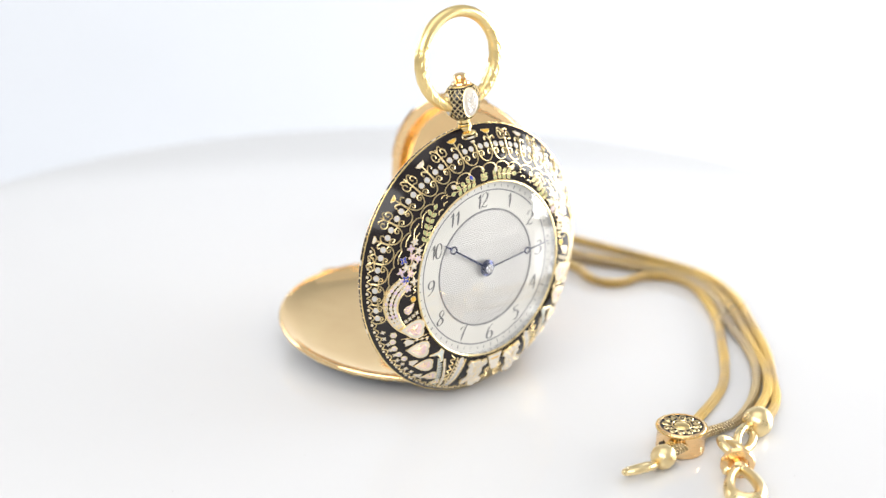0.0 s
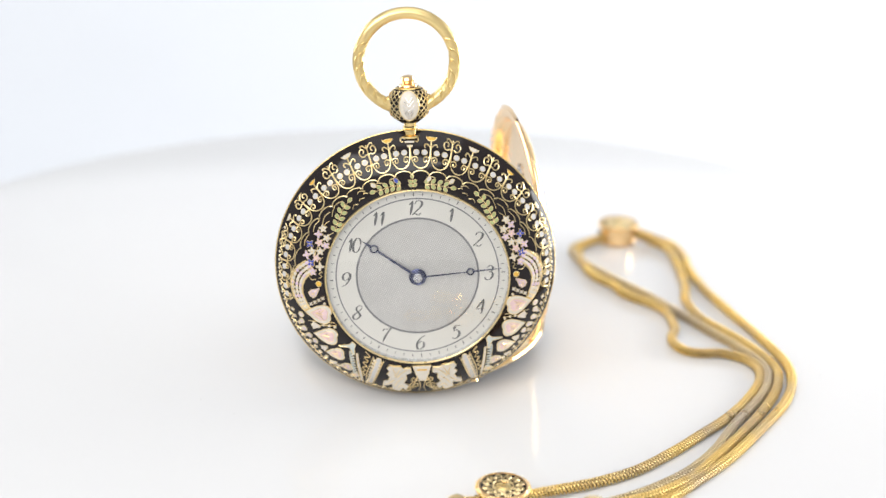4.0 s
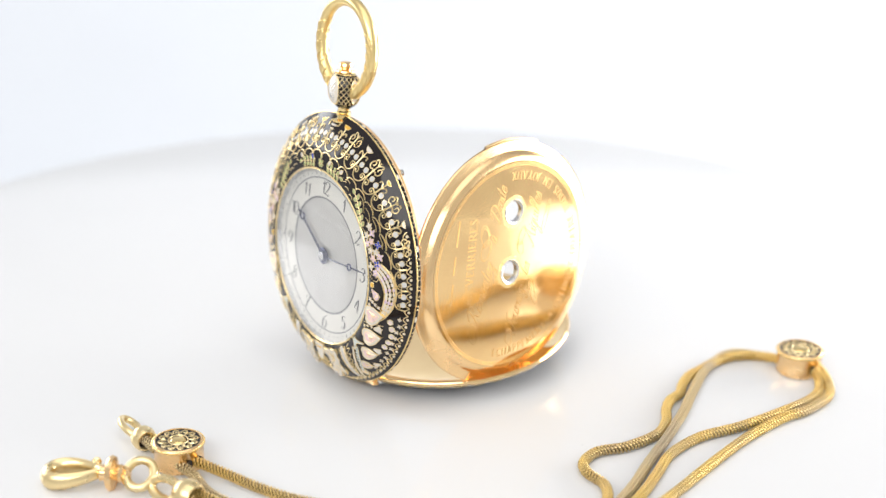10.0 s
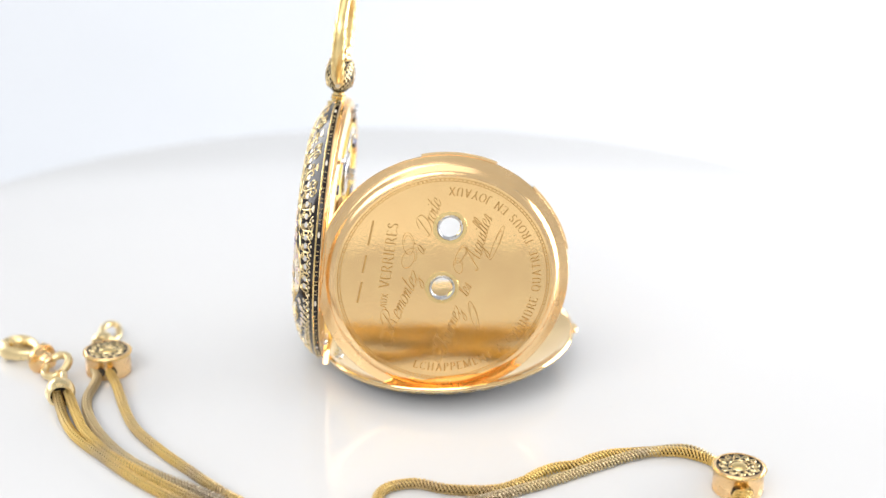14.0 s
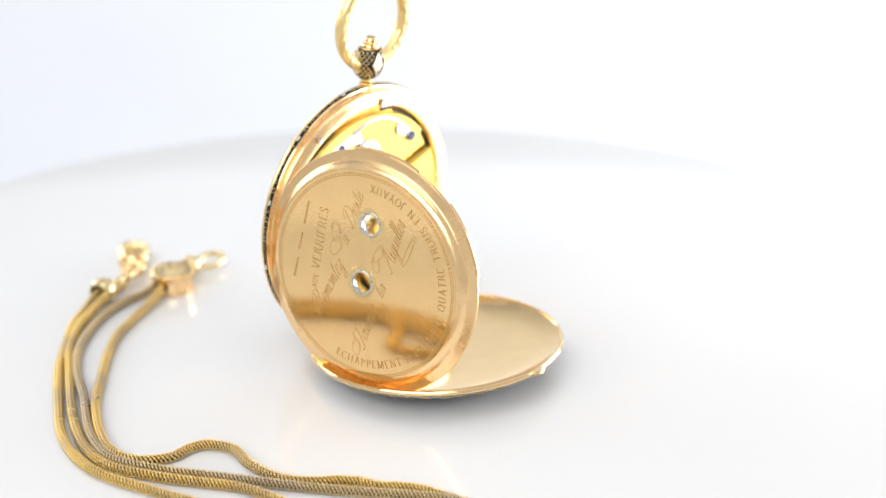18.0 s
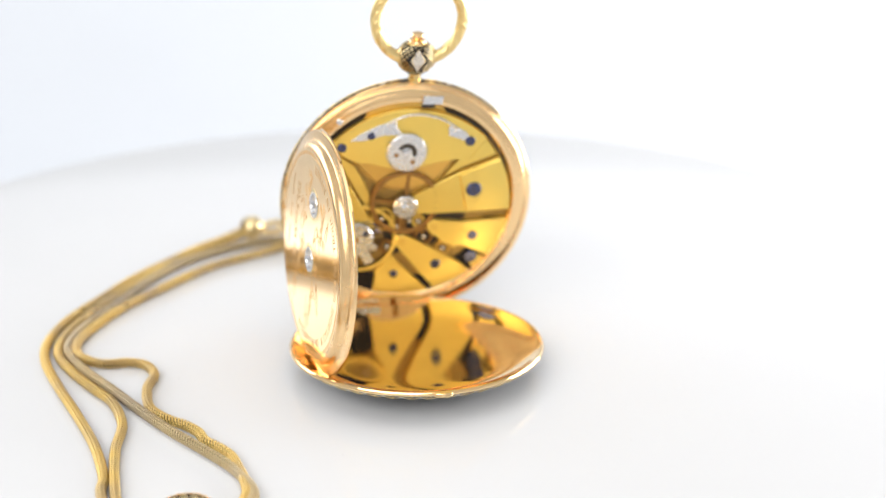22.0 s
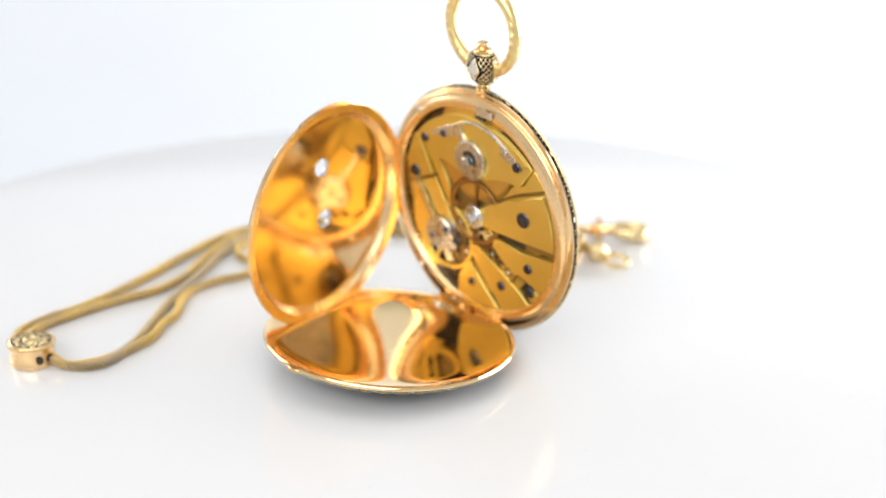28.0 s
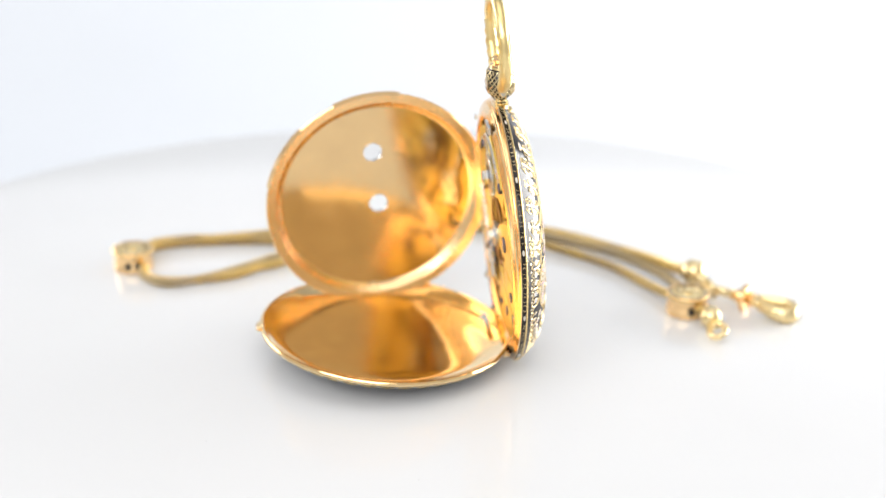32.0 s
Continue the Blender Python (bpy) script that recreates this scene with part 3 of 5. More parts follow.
def garland():
    branch([(15.25, 0), (16.0, 0), (16.6, 0)], 1, 0.55, 0.6, 58, 0.5)
    for s in (-1, 1):
        branch([(15.55, 7), (15.75, 12), (15.7, 17), (15.9, 24)], s, 1.05, 0.74, 52, 0.58)
        branch([(15.2, 56), (15.75, 49), (16.3, 43), (16.6, 37.5)], s, 1.05, 0.74, 46, 0.58)
        for r, p, c in ((15.9, 9.0, 0), (16.2, 21.5, 1)):
            inlay("bud", LEAF, COBALT if c == 0 and s < 0 else OPAL, r + 0.5, s * p, -s * 30, label="small enamel bud", size=0.85, edge=0.09)
        gaps = [[(16.0, 26), (16.3, 27.5), (16.2, 29)], [(16.5, 8), (16.75, 10.5), (16.6, 13)], [(16.6, 17), (16.75, 19), (16.55, 21)], [(15.7, 29), (15.9, 31.5), (15.6, 33)], [(16.5, 27), (16.85, 29.5), (16.7, 32)],
                [(15.4, 34), (15.7, 36.5), (15.3, 39)], [(17.2, 40), (17.45, 44), (17.1, 48), (16.6, 51)], [(17.4, 49), (17.6, 53), (17.2, 57)], [(16.7, 53), (16.95, 56), (16.5, 59)], [(17.9, 56), (18.1, 60), (17.9, 63)], [(18.3, 65), (18.55, 69), (18.4, 72)]]
        wires("sprig", [[(r, s * p) for r, p in g] for g in gaps], "thin gold strokes", 0.07)
        flowers = [(15.8, 62, OPAL, 0), (17.1, 62.5, LILAC, 1), (16.55, 66.5, PINK, 0), (17.75, 69.5, COBALT, 1), (17.15, 72.8, OPAL, 0), (17.8, 75.6, LILAC, 1), (17.0, 79, COBALT, 1), (16.0, 71, OPAL, 0), (15.5, 66.5, LILAC, 0), (16.3, 75.5, PINK, 0), (16.6, 84, LILAC, 0), (16.9, 58.5, OPAL, 0), (15.6, 80, OPAL, 1)]
        for i, (r, p, c, kind) in enumerate(flowers):
            f = inlay("cross_blossom" if kind else "blossom", CROSS if kind else BLOSSOM, c, r, s * p, 23 * i, label="small enamel blossom", size=1.12, edge=0.09)
            part("blossom_eye", disc(0.14, 0.05, 0.13, 8, 0.03), PALE_GOLD, f)
        wires("stem", [[(15.3, s * 57), (16.2, s * 64), (16.6, s * 72), (16.5, s * 80), (17.3, s * 83)], [(15.4, s * 74), (15.8, s * 77), (15.4, s * 80)], [(15.2, s * 83), (15.7, s * 84.5), (15.2, s * 86), (15.8, s * 87.5)], [(16.1, s * 88), (16.8, s * 88.5), (17.4, s * 86)]], "thin gold stems", 0.07)
        inlay("bud", circle(0.42, 8), ORANGE, 15.75, s * 90.8, label="amber enamel bud", edge=0.1)
        # horn of plenty in rows of white feathers
        mid = [(17.2, 81.5), (18.3, 85.5), (19.0, 90), (19.3, 95), (19.05, 101), (18.4, 106.5), (17.5, 111), (16.6, 114.5)]
        rows = along(mid, 0.62)
        n = len(rows)
        wide = [0.95 * (1 - (i / n) ** 2.2) + 0.12 for i in range(n)]
        edge = []
        for w in (1, -1):
            side = [to_polar(r, p, w * wide[i] * math.cos(radians(d)), -w * wide[i] * math.sin(radians(d))) for i, (r, p, d) in enumerate(rows)]
            edge += side if w == 1 else side[::-1]
        patch("horn", [(r, s * p) for r, p in edge], PALE_GOLD, "gold ground of an enamel horn of plenty", lift=0.03)
        for i, (r, p, d) in enumerate(rows[:-3]):
            for q in (-0.6, 0.0, 0.6) if i < n * 0.65 else (-0.3, 0.3):
                a, b = to_polar(r, p, q * wide[i] * math.cos(radians(d)), -q * wide[i] * math.sin(radians(d)))
                inlay("feather", circle(0.27, 8, 0.95, 1.3), OPAL if (i + int(q * 5)) % 3 else LILAC, a, s * b, -s * d, edge=0.06, label="white enamel feather of a horn", size=1.0 if i < n * 0.65 else 0.8)
        bell = inlay("bell_flower", [(0.1, 1.0), (-0.55, 0.85), (-0.62, 0.25), (-0.3, -0.35), (-0.12, -1.0), (0.12, -1.0), (0.3, -0.35), (0.7, 0.2), (0.62, 0.8)], LILAC, 16.55, s * 96, -s * 35, label="lilac enamel bell flower", size=0.95)
        part("bell_veins", join([tube([(0, -0.8, 0.1), (0, 0.6, 0.1)], 0.06, 5), tube(ring_points(0.22, 8, (-0.25, 0.45, 0.1)), 0.05, 4, closed=True), tube(ring_points(0.22, 8, (0.3, 0.45, 0.1)), 0.05, 4, closed=True)]), PALE_GOLD, bell)
        for r, p in ((16.9, 102), (16.2, 101), (17.6, 102.8), (15.5, 100)):
            inlay("cross_blossom", CROSS, OPAL, r, s * p, 45, label="tiny enamel blossom", size=0.55, edge=0.06)


garland()


def hearts():
    H = heart()
    for s in (-1, 1):
        for r, p, size, t in ((16.7, 109.4, 2.1, 30.0), (17.7, 123.0, 1.95, 42.0), (18.9, 134.0, 1.55, 46.0), (20.0, 142.6, 1.1, 48.0), (20.8, 148.6, 0.75, 48.0)):
            base = inlay("heart", H, OPAL, r, s * p, s * t, edge=0.13, label="opal and pink enamel heart", size=size)
            m = pose(0, -0.02 * size, 0)
            part("pink_heart", slab([(x * size * 0.66, y * size * 0.66) for x, y in H], 0.0, 0.105, 0.02), PINK if size > 1.5 else LILAC, base, "pink enamel centre", m=m)
            part("heart_outline", tube([(x * size * 0.68, y * size * 0.68 - 0.02 * size, 0.1) for x, y in H], 0.045, 4, closed=True), PALE_GOLD, base)
            if size > 0.7:
                part("heart_veins", join([tube([(0, -0.2 * size, 0.11), (0, 0.5 * size, 0.11)], 0.07, 4), tube([(-0.36 * size, -0.2 * size, 0.11), (0, 0.12 * size, 0.11), (0.36 * size, -0.2 * size, 0.11)], 0.07, 4), tube([(-0.24 * size, 0.1 * size, 0.11), (0, 0.36 * size, 0.11), (0.24 * size, 0.1 * size, 0.11)], 0.065, 4)]), PALE_GOLD, base, "fine gold veins")
        for r, p, size, d in ((18.5, 115.2, 0.95, -30), (19.85, 128.3, 0.85, -10), (20.9, 137.8, 0.6, -20)):
            inlay("wedge", [(-0.2, -0.9), (0.2, -0.9), (0.75, 0.45), (0.35, 0.4), (0.0, 0.75), (-0.35, 0.4), (-0.75, 0.45)], OPAL, r, s * p, -s * d, label="small white enamel palmette", size=size, edge=0.08)
        # pale frame that rises between the hearts
        patch("frond", [(r, s * p) for r, p in ((15.15, 133.2), (15.8, 133.4), (16.6, 131.6), (17.3, 130.2), (17.4, 130.7), (16.8, 132.8), (16.3, 134.8), (16.5, 137), (17.0, 139.4), (16.6, 139.8), (15.9, 137.4), (15.15, 136.0))], SKY, "pale blue enamel frond")
        ribs = along([(16.6, 138.8), (17.9, 142.8), (19.2, 146.4), (20.4, 149.4), (21.4, 151.4)], 0.56)
        for i, (r, p, d) in enumerate(ribs):
            inlay("rib", [(-0.1, -0.45), (0.1, -0.45), (0.26, 0.45), (-0.26, 0.45)], SKY, r + 0.1, s * (p - 0.9), s * 42, edge=0.07, label="narrow pale enamel rib", size=0.85)
        patch("frond_stem", [(r, s * p) for r, p in ((16.4, 140.0), (18.0, 144.6), (19.4, 148.3), (20.8, 151.3), (21.7, 152.9), (21.65, 153.5), (20.65, 152.3), (19.2, 149.4), (17.8, 145.6), (16.2, 140.9))], OPAL, "white enamel stem of a frond", 0.06)
        for r, p in ((19.9, 108.5), (20.35, 112), (20.6, 116), (20.5, 120), (20.3, 123.5)):
            f = inlay("hexagon_flower", circle(0.48, 6), OPAL, r, s * p, 15, label="white enamel six-sided flower", edge=0.1)
            part("flower_eye", disc(0.2, 0.03, 0.12, 8, 0.03), LILAC if p > 115 else PINK, f)
        for j in range(11):
            inlay("cross_blossom", CROSS, OPAL, 21.0 + 0.15 * (j % 2), s * (106 + 3.4 * j), 30 * j, label="tiny enamel blossom", size=0.6, edge=0.06)
        for r, p in ((16.4, 117.5), (15.7, 119.5), (17.2, 116.2), (18.9, 120.0), (15.5, 103.5)):
            inlay("seed", circle(0.18, 8), OPAL, r, s * p, label="tiny enamel dot", edge=0.07)
        wires("scroll", [[(15.3, s * 119), (16.4, s * 117.5), (17.6, s * 116.0), (19.0, s * 117.0)], [(15.3, s * 117), (16.5, s * 115.2), (18.0, s * 113.0), (19.2, s * 112.0)]], "thin gold stems", 0.07)
        for j in range(30):                      # scalloped edging beside the rim
            p = 67.5 + 3.6 * j
            wires("edge_scallop", [[(21.95, s * p), (21.6, s * (p + 0.8)), (21.42, s * (p + 1.8)), (21.6, s * (p + 2.8)), (21.95, s * (p + 3.6))]], "small gold scallop", 0.09)
            inlay("seed", circle(0.18, 8), OPAL, 21.9, s * (p + 1.8), label="tiny enamel dot", edge=0.07)
        # wavy wire and rows of beads flanking the base
        snake = [(15.2 + 0.5 * j, s * (145.6 + 0.62 * j + (2.0 if j % 2 else -2.0) * (1 - 0.07 * j))) for j in range(11)]
        wires("scroll", [snake], "wavy gold wire", 0.1)
        wires("scroll", [[(15.3, s * 149.6), (17.0, s * 150.6), (19.0, s * 152.0), (20.8, s * 154.0)], [(15.3, s * 156.4), (17.0, s * 156.6), (19.0, s * 157.2), (20.8, s * 157.6)]], "gold border wires", 0.11)
        for j in range(9):
            inlay("bead", circle(0.38, 10), PEARL, 15.6 + 0.66 * j, s * (153.4 + 0.36 * j), label="white enamel bead in a row", edge=0.12)
            for w in (-1, 1):
                inlay("seed", circle(0.14, 7), OPAL, 15.95 + 0.66 * j, s * (153.3 + 0.34 * j + w * (2.0 - 0.12 * j)), label="tiny enamel dot", edge=0.08)
        for c in ((19.8, 176.4, 0.9, 90, 1.6, s), (18.35, 176.0, 0.55, -90, 1.2, -s), (20.9, 174.4, 0.5, 0, 1.2, s)):
            wires("scroll", [curl(c[0], s * c[1], c[2], c[3], c[4], c[5])], "scrolling gold wire", 0.12)
        wires("scroll", [[(17.4, s * 177.6), (18.2, s * 177.0), (18.9, s * 178.6), (20.2, s * 179.2), (21.6, s * 178.6)]], "scrolling gold wire", 0.11)
        # winged ornament in white relief
        beast = [(-1.1, -1.75), (-0.4, -1.55), (0.0, -1.8), (0.7, -1.6), (1.25, -1.75), (1.5, -1.2), (1.1, -0.8), (1.35, -0.3), (0.9, 0.1), (1.05, 0.7), (1.55, 0.95), (1.5, 1.6), (0.9, 1.35), (0.55, 1.1), (0.35, 1.9), (-0.5, 2.1), (-0.75, 1.5), (-1.2, 1.75), (-1.35, 1.0), (-0.7, 0.7), (-0.95, 0.0), (-0.75, -0.7), (-1.3, -1.1)]
        x_to = -s
        wing = inlay("winged_ornament", beast, OPAL, 18.15, s * 167.6, edge=0.12, label="white enamel winged ornament", flip=x_to, size=1.42)
        lines = [[(-0.9, -1.6), (-0.2, -0.8), (0.1, 0.1)], [(-0.1, -1.6), (0.2, -0.9), (0.2, -0.1)], [(0.9, -1.4), (0.5, -0.8), (0.35, 0.0)], [(-0.6, -0.2), (-0.1, 0.5), (0.2, 1.4)], [(0.4, 0.4), (0.9, 1.0), (1.3, 1.3)], [(-1.0, 1.3), (-0.5, 1.1), (-0.2, 1.7)]]
        part("feather_lines", join([tube(spline([(x_to * 1.42 * x, 1.42 * y, 0.1) for x, y in ln], 0.3), 0.07, 4) for ln in lines]), PALE_GOLD, wing, "gold feather lines")
    vase = inlay("vase", [(-1.45, -1.6), (1.45, -1.6), (1.2, -0.9), (1.05, -0.2), (0.5, 1.3), (-0.5, 1.3), (-1.05, -0.2), (-1.2, -0.9)], OPAL, 16.95, 180, label="pale enamel vase with an amber bar")
    part("vase_bar", slab([(-0.8, -1.0), (0.8, -1.0), (0.8, -0.75), (-0.8, -0.75)], 0.0, 0.13), ORANGE, vase, "amber enamel bar")


hearts()


def side_pattern():
    """Fine gold strokes and dots round the narrow black band."""
    bms = []
    for k in range(168):
        a = radians(k * 360 / 168)
        c, s = math.cos(a), math.sin(a)
        if k % 14 in (6, 7, 8):
            continue
        lean_a = a + radians(0.55 if k % 2 else -0.55)
        bms.append(tube([Vector((22.48 * c, 22.48 * s, -3.36)), Vector((22.5 * math.cos(lean_a), 22.5 * math.sin(lean_a), -3.55)), Vector((22.45 * c, 22.45 * s, -3.78))], 0.05, 4))
    tagged(part("band_pattern", join(bms), PALE_GOLD, watch, "fine gold strokes on the black side band", m=RIM_AT), kind="stuff")
    for k in range(12):
        a = 360 / 12 * (k + 0.5)
        part("band_flower", slab(circle(0.2, 10, 2.6, 1.0), 0, 0.12, 0.03), OPAL, watch, "white enamel flower on the side band", m=RIM_AT @ pose(0, 0, 0, 0, 0, a) @ pose(22.4, 0, -3.56, 90, 0, 90))


side_pattern()


# ---- pendant and bow ----
part("pendant_neck", revolve([(0, 0), (1.7, 0), (1.75, 0.3), (1.05, 0.5), (1.0, 0.9), (1.2, 1.0), (1.2, 1.2), (1.0, 1.35), (1.15, 1.5), (1.15, 1.65), (0.95, 1.8), (1.0, 2.6), (1.3, 3.0), (0, 3.1)], 32), GOLD, watch, "turned gold pendant neck", m=pose(0, 22.0, -2.4, -90))
BALL = [(0, -3.2), (1.4, -3.0), (2.5, -2.2), (3.1, -0.9), (3.2, 0.0), (3.1, 0.9), (2.5, 2.1), (1.6, 2.8), (0, 3.0)]
FLAT = Matrix.Diagonal((1, 1, 0.76, 1))          # the pendant ball is flattened front to back
BALL_AT = pose(0, 27.3, -2.4) @ FLAT @ pose(0, 0, 0, -90)
ball = part("pendant_ball", revolve(BALL, 12), ENAMEL, watch, "faceted black enamel pendant ball", m=BALL_AT, smooth=False)
part("ball_cap", revolve([(0, 2.95), (1.2, 2.9), (1.9, 2.62), (2.1, 2.45), (1.95, 2.35), (0, 2.3)], 32), GOLD, watch, "gold cap on the pendant ball", m=BALL_AT)


def ball_ornament():
    # oval plaques front and back with feather strokes, dotted panels between
    for turn, label, wide in ((0, "white feathered enamel oval", 1.15), (180, "white enamel lozenge", 1.0), (90, "white enamel panel", 0.95), (-90, "white enamel panel", 0.95)):
        m = pose(0, 27.3, -2.4) @ FLAT @ pose(0, 0, 0, 0, turn, 0)
        out = circle(1.0, 20, 1.55, 2.35) if turn == 0 else [(0, -2.0), (1.25, 0), (0, 2.0), (-1.25, 0)] if turn == 180 else circle(1.0, 16, 0.9, 1.9)
        bm = bmesh.new()
        rows = []
        for k in (1.0, 0.7, 0.35):
            rows.append([bm.verts.new((x * k, y * k, math.sqrt(max(0.05, 3.25 ** 2 - (x * k) ** 2 - (0.93 * y * k) ** 2)) + 0.04)) for x, y in out])
        edge_line = [v.co.copy() for v in rows[0]]
        mid = bm.verts.new((0, 0, 3.31))
        for a, b in zip(rows, rows[1:]):
            for i in range(len(a)):
                bm.faces.new((a[i], a[(i + 1) % len(a)], b[(i + 1) % len(a)], b[i]))
        for i in range(len(out)):
            bm.faces.new((rows[-1][i], rows[-1][(i + 1) % len(out)], mid))
        skirt = [bm.verts.new((v.co.x * 0.97, v.co.y * 0.97, v.co.z - 0.4)) for v in rows[0]]
        for i in range(len(out)):
            bm.faces.new((skirt[i], skirt[(i + 1) % len(out)], rows[0][(i + 1) % len(out)], rows[0][i]))
        bmesh.ops.recalc_face_normals(bm, faces=bm.faces)
        plaque = part("plaque", bm, OPAL, watch, label, m=m)
        part("plaque_border", tube([v * 1.0 for v in edge_line], 0.1, 5, closed=True), PALE_GOLD, plaque, "gold border")
        if abs(turn) != 90:
            lines = []
            for j in range(5):
                y = -1.95 + 0.62 * j
                w = 0.95 * (1 - abs(y + 0.75) / 3.2)
                lines.append(tube([(-w, y + 0.95, math.sqrt(3.25 ** 2 - w * w - (0.93 * (y + 0.95)) ** 2) + 0.05), (0, y, math.sqrt(3.25 ** 2 - (0.93 * y) ** 2) + 0.06), (w, y + 0.95, math.sqrt(3.25 ** 2 - w * w - (0.93 * (y + 0.95)) ** 2) + 0.05)], 0.085, 5, up=(0, 0, 1)))
            part("feather_lines", join(lines), STEEL, plaque, "grey engraved feather strokes")
    # crossing gold lines on the dark panels
    lines = []
    for way in (-1, 1):
        for k in range(19):
            run = []
            for j in range(19):
                h = -2.25 + 0.25 * j
                a = 2 * math.pi * k / 19 + way * 0.34 * h
                d = abs(math.degrees(math.atan2(math.sin(a), math.cos(a))))
                r = math.sqrt(max(0.2, 3.22 ** 2 - h * h * 0.97))
                free = min(d, 180 - d) > 30 * math.cos(h * 0.62) and abs(d - 90) > 17 * math.cos(h * 0.7)
                if free:
                    run.append((r * math.sin(a), h, r * math.cos(a)))
                if (not free or j == 18) and len(run) > 1:
                    lines.append(tube(run, 0.075, 4, up=(0.3, 0.2, 0.9)))
                    run = []
                elif not free:
                    run = []
    tagged(part("lattice", join(lines), PALE_GOLD, watch, "pale gold lattice on the pendant ball", m=pose(0, 27.3, -2.4) @ FLAT), kind="stuff")


ball_ornament()
part("push_piece", revolve([(0, 0), (1.5, 0), (1.4, 0.25), (0.85, 0.4), (0.95, 0.7), (1.15, 1.0), (1.0, 1.4), (0.6, 1.62), (0, 1.66)], 24), ROSE_GOLD, watch, "rosy gold push piece", m=pose(0, 30.1, -2.4, -90))


def bow():
    """The ring: plain polished on top, chased with leaves down both sides."""
    c = Vector((0, 34.0, -2.4))
    n, seg = 420, 22
    bm = bmesh.new()
    rings = []
    for i in range(n):
        a = 2 * math.pi * i / n
        down = max(0.0, min(1.0, (0.62 - math.sin(a)) * 5))       # 0 on the plain top
        thick = 0.97 - 0.03 * math.sin(a)
        q = c + Vector((7.45 * math.cos(a), 7.45 * math.sin(a), 0))
        o = Vector((math.cos(a), math.sin(a), 0))
        side = 1 if math.cos(a) > 0 else -1
        ring = []
        for k in range(seg):
            b = 2 * math.pi * k / seg
            leaf = abs(math.sin(6 * a * side + 2.4 * math.sin(b + 0.5) + 0.8 * math.sin(2 * b)))
            vein = abs(math.sin(36 * a * side + 3.2 * math.sin(b + 0.5)))
            r = thick * (1 - down * (0.12 * (1 - leaf) ** 2 + 0.045 * (1 - vein) * leaf))
            ring.append(bm.verts.new(q + (o * math.cos(b) + Vector((0, 0, 1)) * math.sin(b)) * r))
        rings.append(ring)
    for i in range(n):
        a, b = rings[i], rings[(i + 1) % n]
        for k in range(seg):
            bm.faces.new((a[k], a[(k + 1) % seg], b[(k + 1) % seg], b[k]))
    bmesh.ops.recalc_face_normals(bm, faces=bm.faces)
    ring_ob = part("bow", bm, BOW_GOLD, watch, "gold bow ring chased with leaves")
    # raised acanthus strokes on both sides of the ring
    for side in (-1, 1):
        for j in range(8):
            for face in (-1, 1):
                pts, rib = [], []
                for i in range(9):
                    k = i / 8
                    a = radians(30 - 14.0 * j - 24 * k + 8 * math.sin(math.pi * k))
                    b = face * radians(148 - 105 * k + 20 * math.sin(2 * math.pi * k))
                    for line, off in ((pts, 0.0), (rib, 3.2)):
                        aa = a - radians(off)
                        o = Vector((side * math.cos(aa), math.sin(aa), 0))
                        line.append(c + o * 7.45 + (o * math.cos(b) + Vector((0, 0, 1)) * math.sin(b)) * 0.955)
                part("leaf_stroke", join([tube(pts, lambda k: 0.04 + 0.105 * math.sin(math.pi * k), 6, up=(0.2, 0.3, 0.9)), tube(rib, lambda k: 0.03 + 0.05 * math.sin(math.pi * k), 5, up=(0.2, 0.3, 0.9))]), BOW_GOLD, ring_ob)
    for s in (-1, 1):
        part("bow_pivot", revolve([(0, -0.6), (0.6, -0.6), (0.7, -0.2), (0.6, 0.3), (0.35, 0.5), (0, 0.55)], 20), GOLD, watch, "gold pivot knob", m=pose(s * 3.1, 28.0, -2.4, 0, 90 * s, 0))


bow()

# ---- back cover, lying open on the turntable ----
LID_R = 21.75
slope = radians(4.2)
fw = Vector((-math.cos(AZ), -math.sin(AZ), 0))
ld = (fw * math.cos(slope) + Vector((0, 0, math.sin(slope)))).normalized()
ln = SIDE.cross(ld)
LID_AT = WATCH_AT.inverted() @ frame_matrix(Vector((0.00063, 0.0057, 0.00405)), SIDE, ld, ln)
LID_MM = Matrix.Translation(LID_AT.translation * 1000) @ LID_AT.to_3x3().to_4x4()


def bowl(r):
    k = r / (LID_R - 0.5)
    return -2.45 + 0.7 * k ** 2 + 1.6 * k ** 8


def outer(r):
    return -4.0 + 3.85 * (r / (LID_R - 0.12)) ** 4.6


lid = part("back_cover", revolve([(LID_R * 0.965 * i / 32, bowl(LID_R * 0.965 * i / 32) + 0.5) for i in range(33)] + [(LID_R - 0.62, 0.22), (LID_R - 0.45, 0.45), (LID_R - 0.2, 0.45), (LID_R, 0.2), (LID_R, -0.02), (LID_R - 0.08, -0.18), (LID_R - 0.3, -0.25)], 160), LID_GOLD, watch, "mirror-polished gold inside of the open back cover", m=LID_MM)
part("cover_enamel", revolve([((LID_R - 0.12) * i / 40, outer((LID_R - 0.12) * i / 40)) for i in range(41)], 160), ENAMEL, lid, "black enamelled outside of the cover")
part("thumb_piece", slab(circle(1.0, 20, 1.5, 0.55), -0.25, 0.35, 0.15), LID_GOLD, lid, "small gold thumb lip on the cover's edge", m=pose(-0.6, LID_R + 0.1, 0.05))


